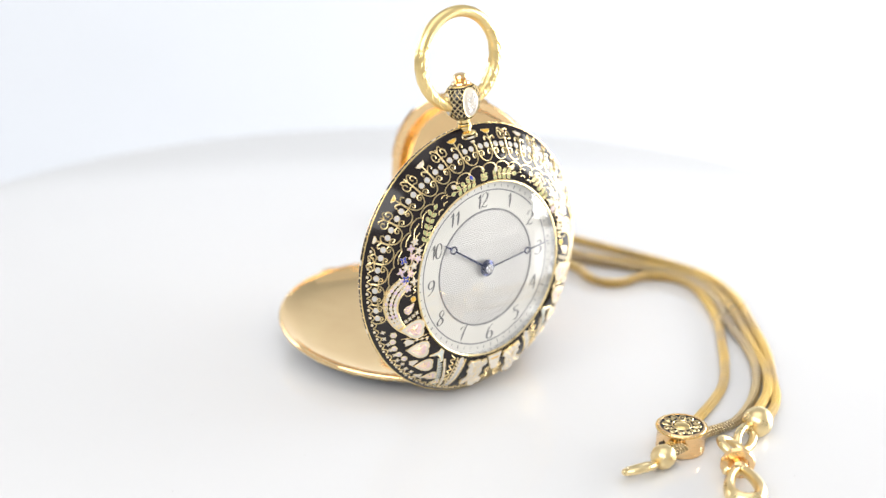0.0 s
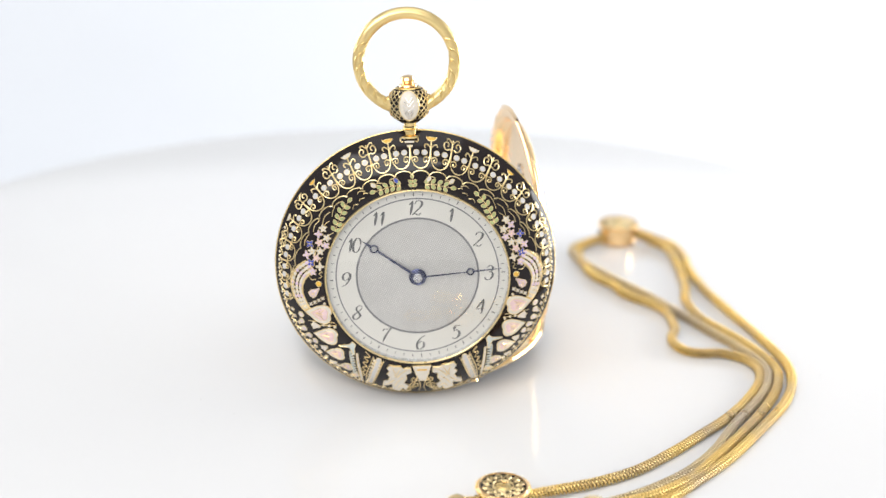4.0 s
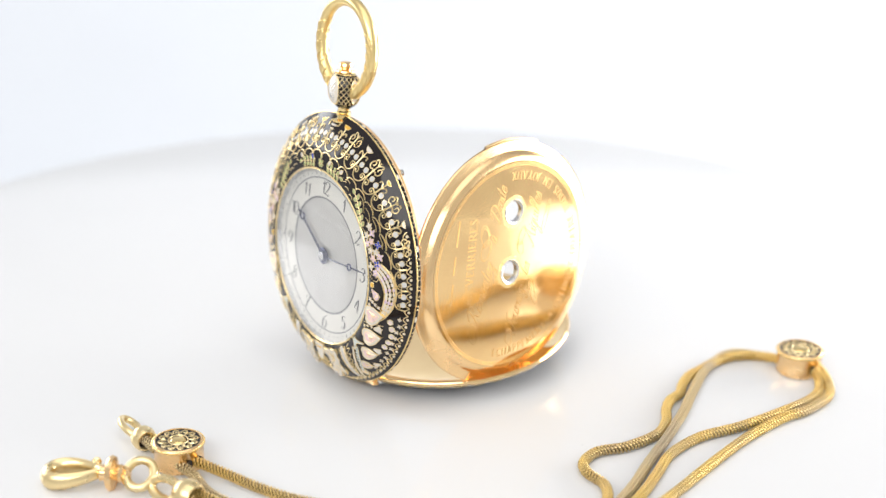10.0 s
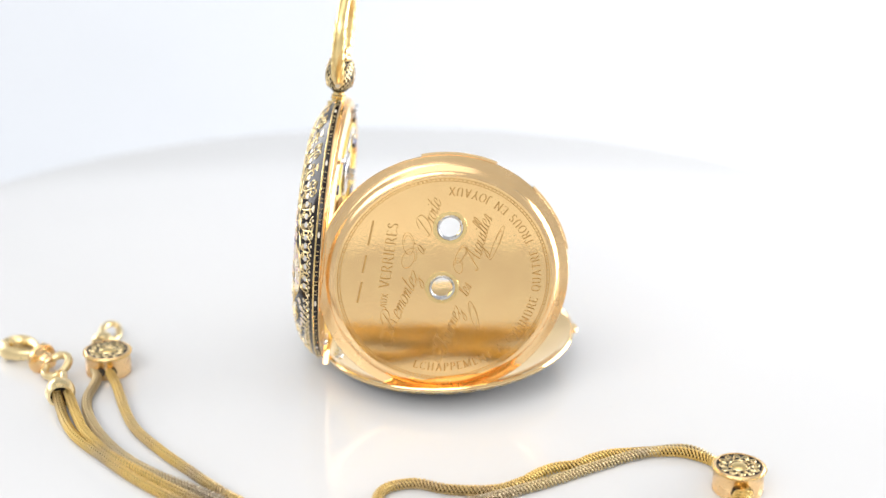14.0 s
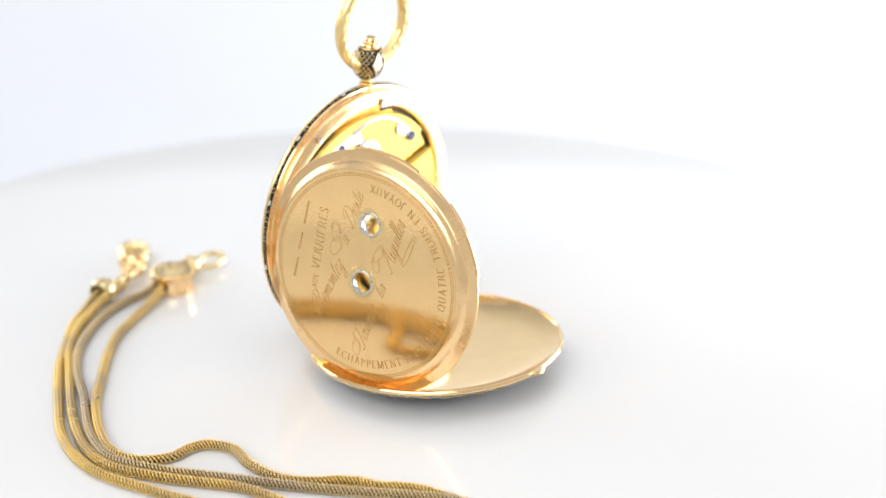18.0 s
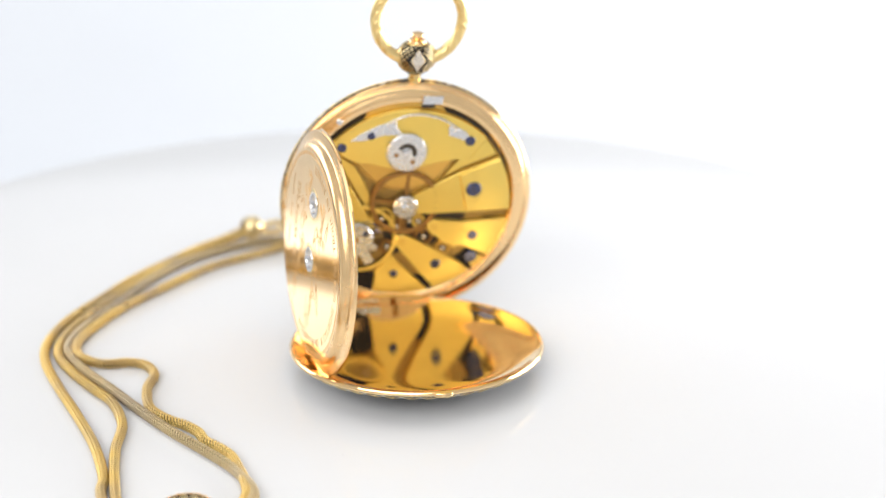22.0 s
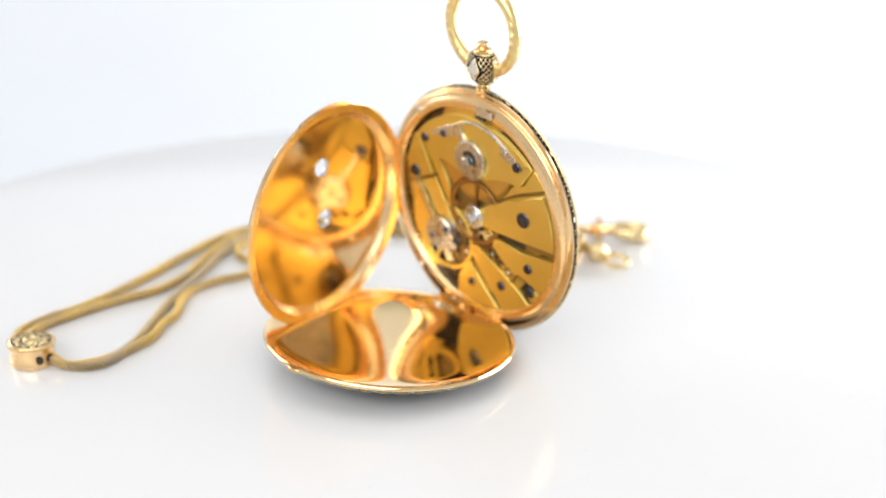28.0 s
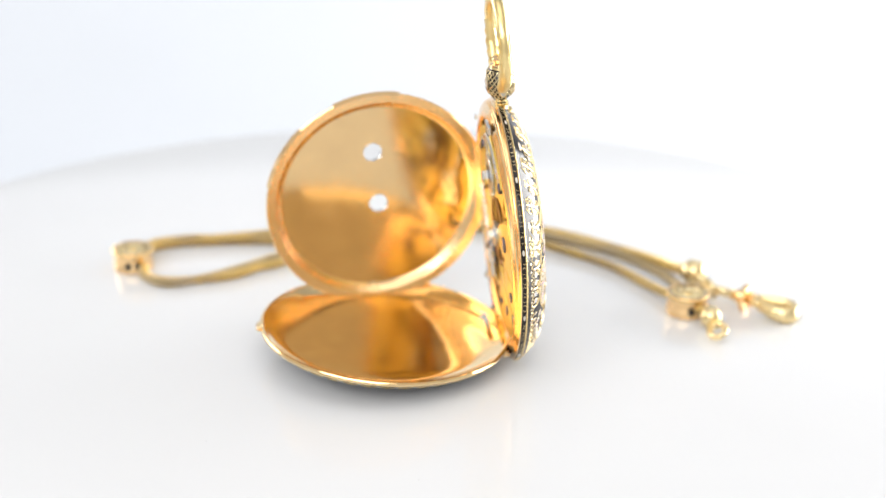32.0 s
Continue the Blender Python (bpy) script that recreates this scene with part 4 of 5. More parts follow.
def cover_ornament():
    """Gold and white scrolls on the outside of the cover, near its edge."""
    def under(r, p, lift=0.03):
        a = radians(p)
        return Vector((r * math.cos(a), r * math.sin(a), outer(r) - lift))
    bms, whites = [], []
    for k in range(44):
        p = 360 / 44 * k
        bms.append(tube(spline([under(21.4, p), under(20.7, p + 1.6), under(19.9, p + 4.1), under(20.7, p + 6.6), under(21.4, p + 8.2)], 0.35), 0.09, 5))
        bms.append(tube(spline([under(21.2, p + 2.6), under(20.6, p + 3.6), under(20.9, p + 4.9), under(21.3, p + 4.2)], 0.25), 0.08, 5))
        b = bmesh.new()
        bmesh.ops.create_icosphere(b, subdivisions=1, radius=0.34, matrix=Matrix.Translation(under(21.2, p + 0.2, 0.0)) @ Matrix.Diagonal((1, 1, 0.5, 1)))
        whites.append(b)
    tagged(part("cover_scrolls", join(bms), PALE_GOLD, lid, "gold scrolls on the cover's outer edge"), kind="stuff")
    tagged(part("cover_pearls", join(whites), PEARL, lid, "white enamel dots on the cover's outer edge"), kind="stuff")


cover_ornament()

# hinge between case and cover
for i, (x, name) in enumerate(((-3.4, "knuckle"), (0.0, "knuckle"), (3.4, "knuckle"))):
    part("hinge_knuckle", tube([(x - 1.6, 0, 0), (x, 0, 0), (x + 1.6, 0, 0)], 0.75, 14), ROSE_GOLD, watch, "gold hinge knuckle", m=pose(1.2, -20.9, -5.6))
part("hinge_plate", slab([(-8.0, -0.6), (8.0, -0.6), (7.0, 1.6), (4.5, 2.3), (-4.5, 2.3), (-7.0, 1.6)], -0.45, 0.45, 0.15), ROSE_GOLD, watch, "rose gold hinge plate below the case", m=pose(1.2, -20.3, -5.2))
part("cover_spring", slab([(-2.6, -0.5), (2.6, -0.7), (2.9, 0.5), (-2.2, 0.8)], -0.3, 0.5, 0.1), STEEL, watch, "grey steel cover spring", m=pose(6.0, -20.4, -7.0))
part("spring_screw", disc(0.75, 0, 0.5, 18, 0.12), STEEL, watch, "steel spring screw", m=pose(6.9, -20.5, -7.4, 0, 180, 0))
part("hinge_post", slab([(-0.55, -2.2), (0.55, -2.2), (0.5, 1.2), (-0.5, 1.2)], -0.4, 0.4, 0.1), DARK_BRASS, watch, "dark hinge post", m=pose(0.9, -20.4, -7.0))

# ---- inner cover (cuvette), swung out on a side hinge ----
CUV_R = 20.35
CUV_P = Vector((0.01837, 0.00712, 0.02199))
cn = Vector((0.9702, 0.2331, 0.0659)).normalized()
cy = Vector((-0.0875, 0.0836, 0.9926))
cy = (cy - cn * cn.dot(cy)).normalized()
cx = cy.cross(cn)
UNROLL = pose(0, 0, 0, 0, 0, -3.2)
CUV_AT = WATCH_AT.inverted() @ frame_matrix(CUV_P, cx, cy, cn)
CUV_MM = Matrix.Translation(CUV_AT.translation * 1000) @ CUV_AT.to_3x3().to_4x4()
HOLES = ((-0.05, 8.9), (-0.2, -1.2))


def ring_plate(r, holes, z0, z1):
    """A flat round plate with round holes through it."""
    bm = bmesh.new()
    for z in (z1, z0):
        edges = []
        for c, q, n in [((0, 0), r, 128)] + [(h, 1.68, 32) for h in holes]:
            vs = [bm.verts.new((c[0] + q * math.cos(2 * math.pi * i / n), c[1] + q * math.sin(2 * math.pi * i / n), z)) for i in range(n)]
            edges += [bm.edges.new((vs[i], vs[(i + 1) % n])) for i in range(n)]
        bmesh.ops.triangle_fill(bm, use_beauty=True, use_dissolve=False, edges=edges)
    for c in holes:
        lo = [bm.verts.new((c[0] + 1.68 * math.cos(2 * math.pi * i / 32), c[1] + 1.68 * math.sin(2 * math.pi * i / 32), z0)) for i in range(32)]
        hi = [bm.verts.new((v.co.x, v.co.y, z1)) for v in lo]
        for i in range(32):
            bm.faces.new((lo[i], lo[(i + 1) % 32], hi[(i + 1) % 32], hi[i]))
    bmesh.ops.remove_doubles(bm, verts=bm.verts, dist=0.0005)
    bmesh.ops.recalc_face_normals(bm, faces=bm.faces)
    return bm


cuvette = part("inner_cover", ring_plate(17.35, HOLES, -0.28, 0.2), CUVETTE_GOLD, watch, "engraved rose gold inner dust cover", m=CUV_MM, smooth=False)
part("inner_face", ring_plate(17.28, HOLES, -0.34, -0.26), INSIDE_GOLD, cuvette, "browned polished gold inner face", smooth=False)
part("flange", revolve([(17.3, 0.17), (17.6, 0.12), (18.1, -0.1), (18.45, -0.5), (18.65, -0.95), (18.8, -1.05), (19.5, -1.15), (CUV_R - 0.1, -1.3), (CUV_R, -1.45), (CUV_R, -1.75), (CUV_R - 0.2, -1.9), (19.3, -1.75), (18.6, -1.65), (18.2, -1.2), (17.9, -0.6), (17.5, -0.3), (17.3, -0.26)], 160), CASE_GOLD, cuvette, "stepped rose gold flange")
part("nail_rim", revolve([(CUV_R + 0.35, -1.5), (CUV_R + 0.38, -1.75), (CUV_R - 0.3, -1.95), (CUV_R - 0.4, -1.5), (CUV_R + 0.35, -1.5)], 24, 72, 106), ROSE_GOLD, cuvette, "raised lip on the flange")
part("nail_rim", revolve([(CUV_R + 0.3, -1.5), (CUV_R + 0.33, -1.75), (CUV_R - 0.3, -1.95), (CUV_R - 0.4, -1.5), (CUV_R + 0.3, -1.5)], 24, 18, 52), ROSE_GOLD, cuvette, "raised lip on the flange")
for k, r in enumerate((16.55, 16.95)):
    part("border_line", revolve([(r - 0.08, 0.19), (r - 0.05, 0.215), (r + 0.05, 0.215), (r + 0.08, 0.19)], 128), CUT, cuvette, "fine engraved border line")
bms = []
for k in range(150):
    a = radians(k * 2.4)
    bms.append(disc(0.13, 0.15, 0.225, 6, 0.0, (16.75 * math.cos(a), 16.75 * math.sin(a))))
tagged(part("border_beading", join(bms), CUT, cuvette, "beaded engraved border"), kind="stuff")
for h in HOLES:
    g = part("winding_hole_rim", revolve([(1.7, -0.5), (1.62, 0.1), (1.75, 0.36), (2.0, 0.42), (2.1, 0.3), (2.12, 0.1)], 40), STEEL, cuvette, "polished steel winding hole rim", m=pose(h[0], h[1], 0))
    part("hole_moat", revolve([(2.12, 0.19), (2.14, 0.23), (2.7, 0.23), (2.74, 0.19)], 40), GOLD, cuvette, "bright gold ring round the hole", m=pose(h[0], h[1], 0))


# round hand, one unit high, as (width, strokes)
def bowl_of(w, n=9):
    return [(w / 2 - w / 2 * math.cos(2 * math.pi * i / n + 0.6), 0.25 + 0.25 * math.sin(2 * math.pi * i / n + 0.6)) for i in range(n + 1)]


SCRIPT = {"R": (0.8, [[(0.0, 0.12), (0.12, 0.0), (0.26, 0.45), (0.34, 1.0)], [(-0.1, 0.72), (0.1, 0.98), (0.45, 1.04), (0.64, 0.84), (0.5, 0.58), (0.28, 0.52)], [(0.28, 0.52), (0.46, 0.4), (0.58, 0.08), (0.82, 0.1)]]),
          "T": (0.62, [[(-0.1, 0.7), (0.05, 0.98), (0.4, 0.93), (0.85, 1.08)], [(0.5, 0.98), (0.42, 0.5), (0.3, 0.08), (0.08, -0.04), (-0.06, 0.16)]]),
          "A": (0.82, [[(-0.1, 0.14), (0.06, 0.0), (0.28, 0.4), (0.62, 1.04)], [(0.62, 1.04), (0.6, 0.5), (0.66, 0.03), (0.84, 0.1)], [(0.2, 0.38), (0.42, 0.46), (0.66, 0.4)]]),
          "D": (0.82, [[(0.38, 0.98), (0.26, 0.5), (0.12, 0.03)], [(-0.06, 0.74), (0.24, 1.06), (0.7, 0.92), (0.76, 0.46), (0.48, 0.04), (0.12, 0.03), (-0.06, 0.16)]]),
          "e": (0.33, [[(0.02, 0.22), (0.22, 0.3), (0.25, 0.45), (0.14, 0.5), (0.03, 0.3), (0.08, 0.03), (0.2, 0.02), (0.36, 0.2)]]),
          "m": (0.56, [[(0.0, 0.3), (0.08, 0.48), (0.1, 0.25), (0.08, 0.0)], [(0.09, 0.2), (0.2, 0.48), (0.27, 0.4), (0.25, 0.0)], [(0.26, 0.2), (0.38, 0.48), (0.45, 0.4), (0.44, 0.04), (0.58, 0.16)]]),
          "n": (0.4, [[(0.0, 0.3), (0.08, 0.48), (0.1, 0.25), (0.08, 0.0)], [(0.09, 0.2), (0.22, 0.48), (0.29, 0.4), (0.28, 0.04), (0.42, 0.16)]]),
          "o": (0.34, [bowl_of(0.27), [(0.2, 0.48), (0.28, 0.4), (0.38, 0.44)]]),
          "t": (0.27, [[(0.14, 0.85), (0.1, 0.4), (0.1, 0.05), (0.18, 0.0), (0.3, 0.16)], [(-0.02, 0.54), (0.1, 0.56), (0.26, 0.58)]]),
          "z": (0.36, [[(0.02, 0.42), (0.12, 0.5), (0.28, 0.46), (0.16, 0.24), (0.04, 0.04)], [(0.04, 0.04), (0.22, 0.04), (0.26, -0.25), (0.1, -0.42), (0.02, -0.25), (0.38, 0.14)]]),
          "r": (0.28, [[(0.0, 0.35), (0.08, 0.5), (0.1, 0.3), (0.06, 0.0)], [(0.08, 0.3), (0.18, 0.5), (0.3, 0.44)]]),
          "i": (0.21, [[(0.0, 0.3), (0.08, 0.48), (0.06, 0.1), (0.12, 0.0), (0.24, 0.16)], [(0.11, 0.66), (0.13, 0.7), (0.15, 0.74)]]),
          "u": (0.43, [[(0.0, 0.4), (0.06, 0.48), (0.04, 0.15), (0.12, 0.02), (0.26, 0.2), (0.3, 0.48)], [(0.3, 0.48), (0.28, 0.1), (0.34, 0.02), (0.46, 0.16)]]),
          "l": (0.21, [[(0.0, 0.15), (0.18, 0.7), (0.16, 1.0), (0.08, 0.9), (0.06, 0.2), (0.12, 0.02), (0.26, 0.16)]]),
          "s": (0.26, [[(0.0, 0.1), (0.14, 0.5), (0.2, 0.25), (0.12, 0.0), (0.0, 0.06)], [(0.12, 0.0), (0.2, 0.02), (0.28, 0.16)]]),
          "g": (0.37, [[(0.28, 0.44), (0.1, 0.5), (0.02, 0.25), (0.12, 0.02), (0.28, 0.3), (0.28, 0.46)], [(0.28, 0.46), (0.24, -0.2), (0.1, -0.44), (0.0, -0.28), (0.38, 0.14)]]),
          "\u00e0": (0.42, [[(0.28, 0.44), (0.1, 0.5), (0.02, 0.2), (0.12, 0.0), (0.28, 0.3), (0.28, 0.46)], [(0.28, 0.46), (0.27, 0.08), (0.34, 0.02), (0.44, 0.14)], [(0.08, 0.8), (0.15, 0.72), (0.22, 0.62)]])}
UPRIGHT = lambda x, lo=0.0, hi=1.0: [(x, hi), (x, (lo + hi) / 2), (x, lo)]
BAR = lambda y, x0, x1: [(x0, y), ((x0 + x1) / 2, y), (x1, y)]
SLOPE = lambda x0, y0, x1, y1: [(x0, y0), ((x0 + x1) / 2, (y0 + y1) / 2), (x1, y1)]
EYE_OF = lambda x0, y0, y1, w: [(x0, y1), (x0 + w * 0.7, y1), (x0 + w, (y0 + y1) / 2), (x0 + w * 0.7, y0), (x0, y0)]
ROUND = [(0.36 + 0.34 * math.cos(2 * math.pi * i / 10 + 0.8), 0.5 + 0.5 * math.sin(2 * math.pi * i / 10 + 0.8)) for i in range(11)]
# roman capitals: width, strokes, and the places of the serifs
ROMAN = {"E": (0.66, [UPRIGHT(0.12), BAR(0.98, 0.1, 0.55), BAR(0.52, 0.1, 0.42), BAR(0.02, 0.1, 0.58)], ((0.55, 0.9), (0.58, 0.1))),
         "C": (0.74, [[(0.64, 0.8), (0.5, 0.99), (0.2, 0.9), (0.06, 0.5), (0.2, 0.08), (0.5, 0.0), (0.66, 0.2)]], ((0.64, 0.85),)),
         "H": (0.84, [UPRIGHT(0.14), UPRIGHT(0.66), BAR(0.5, 0.14, 0.66)], ((0.14, 0), (0.14, 1), (0.66, 0), (0.66, 1))),
         "A": (0.8, [SLOPE(0.4, 1.0, 0.1, 0.0), SLOPE(0.4, 1.0, 0.68, 0.0), BAR(0.36, 0.22, 0.56)], ((0.1, 0), (0.68, 0))),
         "P": (0.68, [UPRIGHT(0.14), EYE_OF(0.14, 0.48, 0.99, 0.42)], ((0.14, 0),)),
         "M": (0.98, [UPRIGHT(0.12), SLOPE(0.12, 1.0, 0.46, 0.05), SLOPE(0.46, 0.05, 0.8, 1.0), UPRIGHT(0.82)], ((0.12, 0), (0.82, 0), (0.12, 1), (0.82, 1))),
         "N": (0.84, [UPRIGHT(0.12), SLOPE(0.12, 1.0, 0.68, 0.0), UPRIGHT(0.68)], ((0.12, 0), (0.12, 1), (0.68, 1))),
         "T": (0.7, [UPRIGHT(0.35), BAR(0.98, 0.04, 0.66)], ((0.35, 0), (0.04, 0.92), (0.66, 0.92))),
         "Y": (0.74, [SLOPE(0.06, 1.0, 0.37, 0.48), SLOPE(0.68, 1.0, 0.37, 0.48), UPRIGHT(0.37, 0.0, 0.48)], ((0.06, 1), (0.68, 1), (0.37, 0))),
         "L": (0.62, [UPRIGHT(0.14), BAR(0.02, 0.1, 0.56)], ((0.14, 1), (0.56, 0.1))),
         "I": (0.36, [UPRIGHT(0.18)], ((0.18, 0), (0.18, 1))),
         "D": (0.8, [UPRIGHT(0.14), EYE_OF(0.14, 0.01, 0.99, 0.54)], ()),
         "R": (0.76, [UPRIGHT(0.14), EYE_OF(0.14, 0.5, 0.99, 0.42), SLOPE(0.36, 0.5, 0.7, 0.0)], ((0.14, 0), (0.7, 0))),
         "Q": (0.8, [ROUND, SLOPE(0.42, 0.2, 0.72, -0.16)], ()), "O": (0.78, [ROUND], ()),
         "U": (0.8, [[(0.12, 1.0), (0.12, 0.4), (0.22, 0.05), (0.5, 0.03), (0.64, 0.35), (0.64, 1.0)]], ((0.12, 1), (0.64, 1))),
         "S": (0.6, [[(0.48, 0.82), (0.32, 1.0), (0.12, 0.84), (0.18, 0.6), (0.42, 0.42), (0.5, 0.18), (0.3, 0.0), (0.08, 0.16)]], ((0.48, 0.86), (0.08, 0.14))),
         "J": (0.44, [[(0.28, 1.0), (0.28, 0.4), (0.26, 0.06), (0.08, -0.1), (0.0, 0.04)]], ((0.28, 1),)),
         "X": (0.76, [SLOPE(0.08, 1.0, 0.66, 0.0), SLOPE(0.64, 1.0, 0.08, 0.0)], ((0.08, 0), (0.66, 0), (0.08, 1), (0.64, 1))),
         "V": (0.76, [SLOPE(0.06, 1.0, 0.38, 0.0), SLOPE(0.68, 1.0, 0.38, 0.0)], ((0.06, 1), (0.68, 1)))}


def cut_letter(strokes, high, shear, thin, thick, serifs=()):
    """Engraved strokes: heavier on the way down, hairlines elsewhere."""
    bms = []
    for st in list(strokes) + [[(x - 0.11, y), (x, y), (x + 0.11, y)] for x, y in serifs]:
        line = spline([((x + shear * y) * high, y * high, 0) for x, y in st], 0.075 * high)
        if len(line) < 2:
            continue
        bm, rows = bmesh.new(), []
        for j, (q, t, side, up) in enumerate(frames_along(line)):
            w = high * (thin + (thick - thin) * max(0.0, abs(t.y) - 0.35) * 1.5)
            rows.append([bm.verts.new(q + side * d * w + Vector((0, 0, z))) for d, z in ((-1, -0.02), (-0.8, 0.012), (0.8, 0.012), (1, -0.02))])
        for a, b in zip(rows, rows[1:]):
            for k in range(3):
                bm.faces.new((a[k], b[k], b[k + 1], a[k + 1]))
        bmesh.ops.recalc_face_normals(bm, faces=bm.faces)
        bms.append(bm)
    return join(bms)


def engraving():
    def line(body, x, y, high, turn, gap=1.0):
        # each letter is a piece of its own; (x, y) is where the line begins
        at = pose(x, y, 0.205, 0, 0, turn)
        run = 0.0
        for c in body:
            if c == " ":
                run += 0.4 * high
                continue
            if c in SCRIPT and gap == 1.0:
                w, strokes = SCRIPT[c]
                bm = cut_letter(strokes, high, 0.5, 0.014, 0.04)
            else:
                w, strokes, serifs = ROMAN[c]
                bm = cut_letter(strokes, high, 0.0, 0.03, 0.085, serifs)
            part("engraved_letter", bm, CUT, cuvette, "engraved letter", m=at @ pose(run, 0, 0), smooth=False)
            run += w * high * gap
    line("AUX", -8.7, -5.4, 1.05, 88, 1.02)
    line("VERRIERES", -8.6, -2.0, 1.65, 88, 1.12)
    line("Remontez", -7.1, -9.6, 3.1, 72)
    line("\u00e0", -3.7, 4.0, 2.7, 76)
    line("Droite", -3.1, 7.0, 2.7, 78)
    line("Tournez", 1.9, -12.6, 2.9, 78)
    line("les", 4.2, -2.6, 2.5, 80)
    line("Aiguilles", 5.2, 2.2, 2.9, 82)
    # the maker's line as plain bars
    for x, y, w in ((-13.2, -3.0, 3.6), (-12.9, 1.8, 3.0), (-12.4, 7.0, 4.2)):
        part("name_bar", slab([(-0.16, -w / 2), (0.16, -w / 2), (0.16, w / 2), (-0.16, w / 2)], 0.15, 0.216), CUT, cuvette, "plain engraved bar", m=pose(x, y, 0, 0, 0, -6), smooth=False)
    # flourishes: open double loops of a fine pen
    for cx0, cy0, rx, ry, tilt in ((-6.3, 5.6, 1.0, 2.1, 14), (-6.0, 3.2, 1.15, 2.0, -16), (-8.0, -10.6, 1.1, 2.0, 18), (2.2, 4.6, 0.75, 1.9, -18), (2.0, 2.6, 0.8, 1.5, 20), (0.4, -12.6, 0.9, 1.7, 14), (7.6, 6.8, 0.5, 3.4, -14), (5.6, -5.8, 0.6, 3.0, 24)):
        pts = []
        for i in range(30):
            a = 2 * math.pi * i / 20
            v = Vector((rx * math.cos(a) * (1 - 0.012 * i), ry * math.sin(a) * (1 - 0.012 * i), 0.0))
            v.rotate(Euler((0, 0, radians(tilt))))
            pts.append(v + Vector((cx0, cy0, 0.208)))
        part("flourish", tube(pts, 0.05, 5, flat=0.35), CUT, cuvette, "engraved pen flourish")
    # words round the edge, tops towards the centre
    words = "ECHAPPEMENT A CYLINDRE QUATRE TROUS EN JOYAUX"
    wide = [ROMAN[c][0] if c in ROMAN else 0.55 for c in words]
    run, a0, a1 = 0.0, -103.0, 94.0
    for ch, w in zip(words, wide):
        if ch != " ":
            a = radians(a0 + (a1 - a0) * (run + w / 2) / sum(wide))
            part("edge_letter", cut_letter(ROMAN[ch][1], 1.35, 0.0, 0.035, 0.095, ROMAN[ch][2]), CUT, cuvette, "engraved capital", m=pose(14.9 * math.cos(a), 14.9 * math.sin(a), 0.205, 0, 0, math.degrees(a) + 90) @ pose(-w * 0.67, -0.67, 0), smooth=False)
        run += w

engraving()

# ---- movement, seen from the back: z out of the back ----
MOVE = UNROLL @ pose(-0.35, -0.3, -3.25, 0, 180, 0)
plate = part("movement_plate", disc(19.6, -0.6, 0.0, 96), DARK_BRASS, watch, "gilt base plate with shade put into its colour", m=MOVE)


def arc(r, a0, a1, n=16):
    return [(r * math.cos(radians(a0 + (a1 - a0) * i / n)), r * math.sin(radians(a0 + (a1 - a0) * i / n))) for i in range(n + 1)]


def screw(x, y, r, h, mat_=None):
    s = part("screw", disc(r, h - 0.3, h + 0.28, 20, 0.1), mat_ or BLUE_STEEL, watch, "domed blued steel screw", m=MOVE @ pose(x, y, 0))
    part("screw_slot", slab([(-r * 0.9, -0.08), (r * 0.9, -0.08), (r * 0.9, 0.08), (-r * 0.9, 0.08)], h + 0.2, h + 0.292), DARK, s, m=pose(0, 0, 0, 0, 0, 40 * x), smooth=False)


part("recess", disc(18.8, 0.02, 0.06, 64), RECESS, watch, "brass disc under the bridges, darkened as painted shade", m=MOVE @ pose(0.1, 0, 0))
# flat dark sheet and rim strip stand in for shade; nothing is sunk here
part("train_shade", slab([(-4.9, -3.2), (-0.5, -2.6), (3.0, -1.9), (10.4, -1.8), (10.6, -3.4), (5.0, -8.4), (-0.6, -9.6), (-3.4, -10.4)], 0.06, 0.10), DARK, watch, "dark sheet painted as shade round the wheel train", m=MOVE, smooth=False)
part("rim_gap_shade", revolve([(18.82, 0.3), (18.84, 0.7), (19.3, 0.7), (19.35, 0.3)], 64, 20, 160), DARK, watch, "dark strip painted as shade between bridge and case", m=MOVE)


def edged(name, outline, h, label, z0=0.02):
    """A gilt bridge with bevelled edges that stands on the plate."""
    return part(name, slab(outline, z0, h, 0.2), BRASS, watch, label, m=MOVE, smooth=False)


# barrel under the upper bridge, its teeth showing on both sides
part("barrel", disc(8.9, 0.1, 0.75, 72, 0.12), SHADED_BRASS, watch, "gilt spring barrel with shade put into its colour", m=MOVE @ pose(-0.5, 12.4, 0))
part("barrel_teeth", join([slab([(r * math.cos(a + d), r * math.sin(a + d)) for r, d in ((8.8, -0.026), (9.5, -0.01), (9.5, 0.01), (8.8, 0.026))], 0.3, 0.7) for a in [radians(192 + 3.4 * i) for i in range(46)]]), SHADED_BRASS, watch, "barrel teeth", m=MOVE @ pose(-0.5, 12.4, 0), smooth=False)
edged("bridge", arc(18.8, 138, 42, 30) + [(10.8, 8.6), (8.2, 8.7), (5.6, 8.4), (2.5, 7.6), (-0.5, 7.3), (-4.1, 7.7), (-7.1, 8.7), (-9.2, 8.9), (-11.6, 10.2)], 1.45, "large gilt upper bridge")
part("upper_bar", slab(arc(18.7, 134, 45, 30) + arc(16.7, 47, 131, 30), 1.42, 1.75, 0.14), BRASS, watch, "raised gilt border of the upper bridge", m=MOVE, smooth=False)
edged("side_plate", [(-15.0, 12.0), (-14.0, 12.6), (-10.8, 5.2), (-16.6, 2.7), (-17.4, 6.8)], 1.3, "gilt side plate")
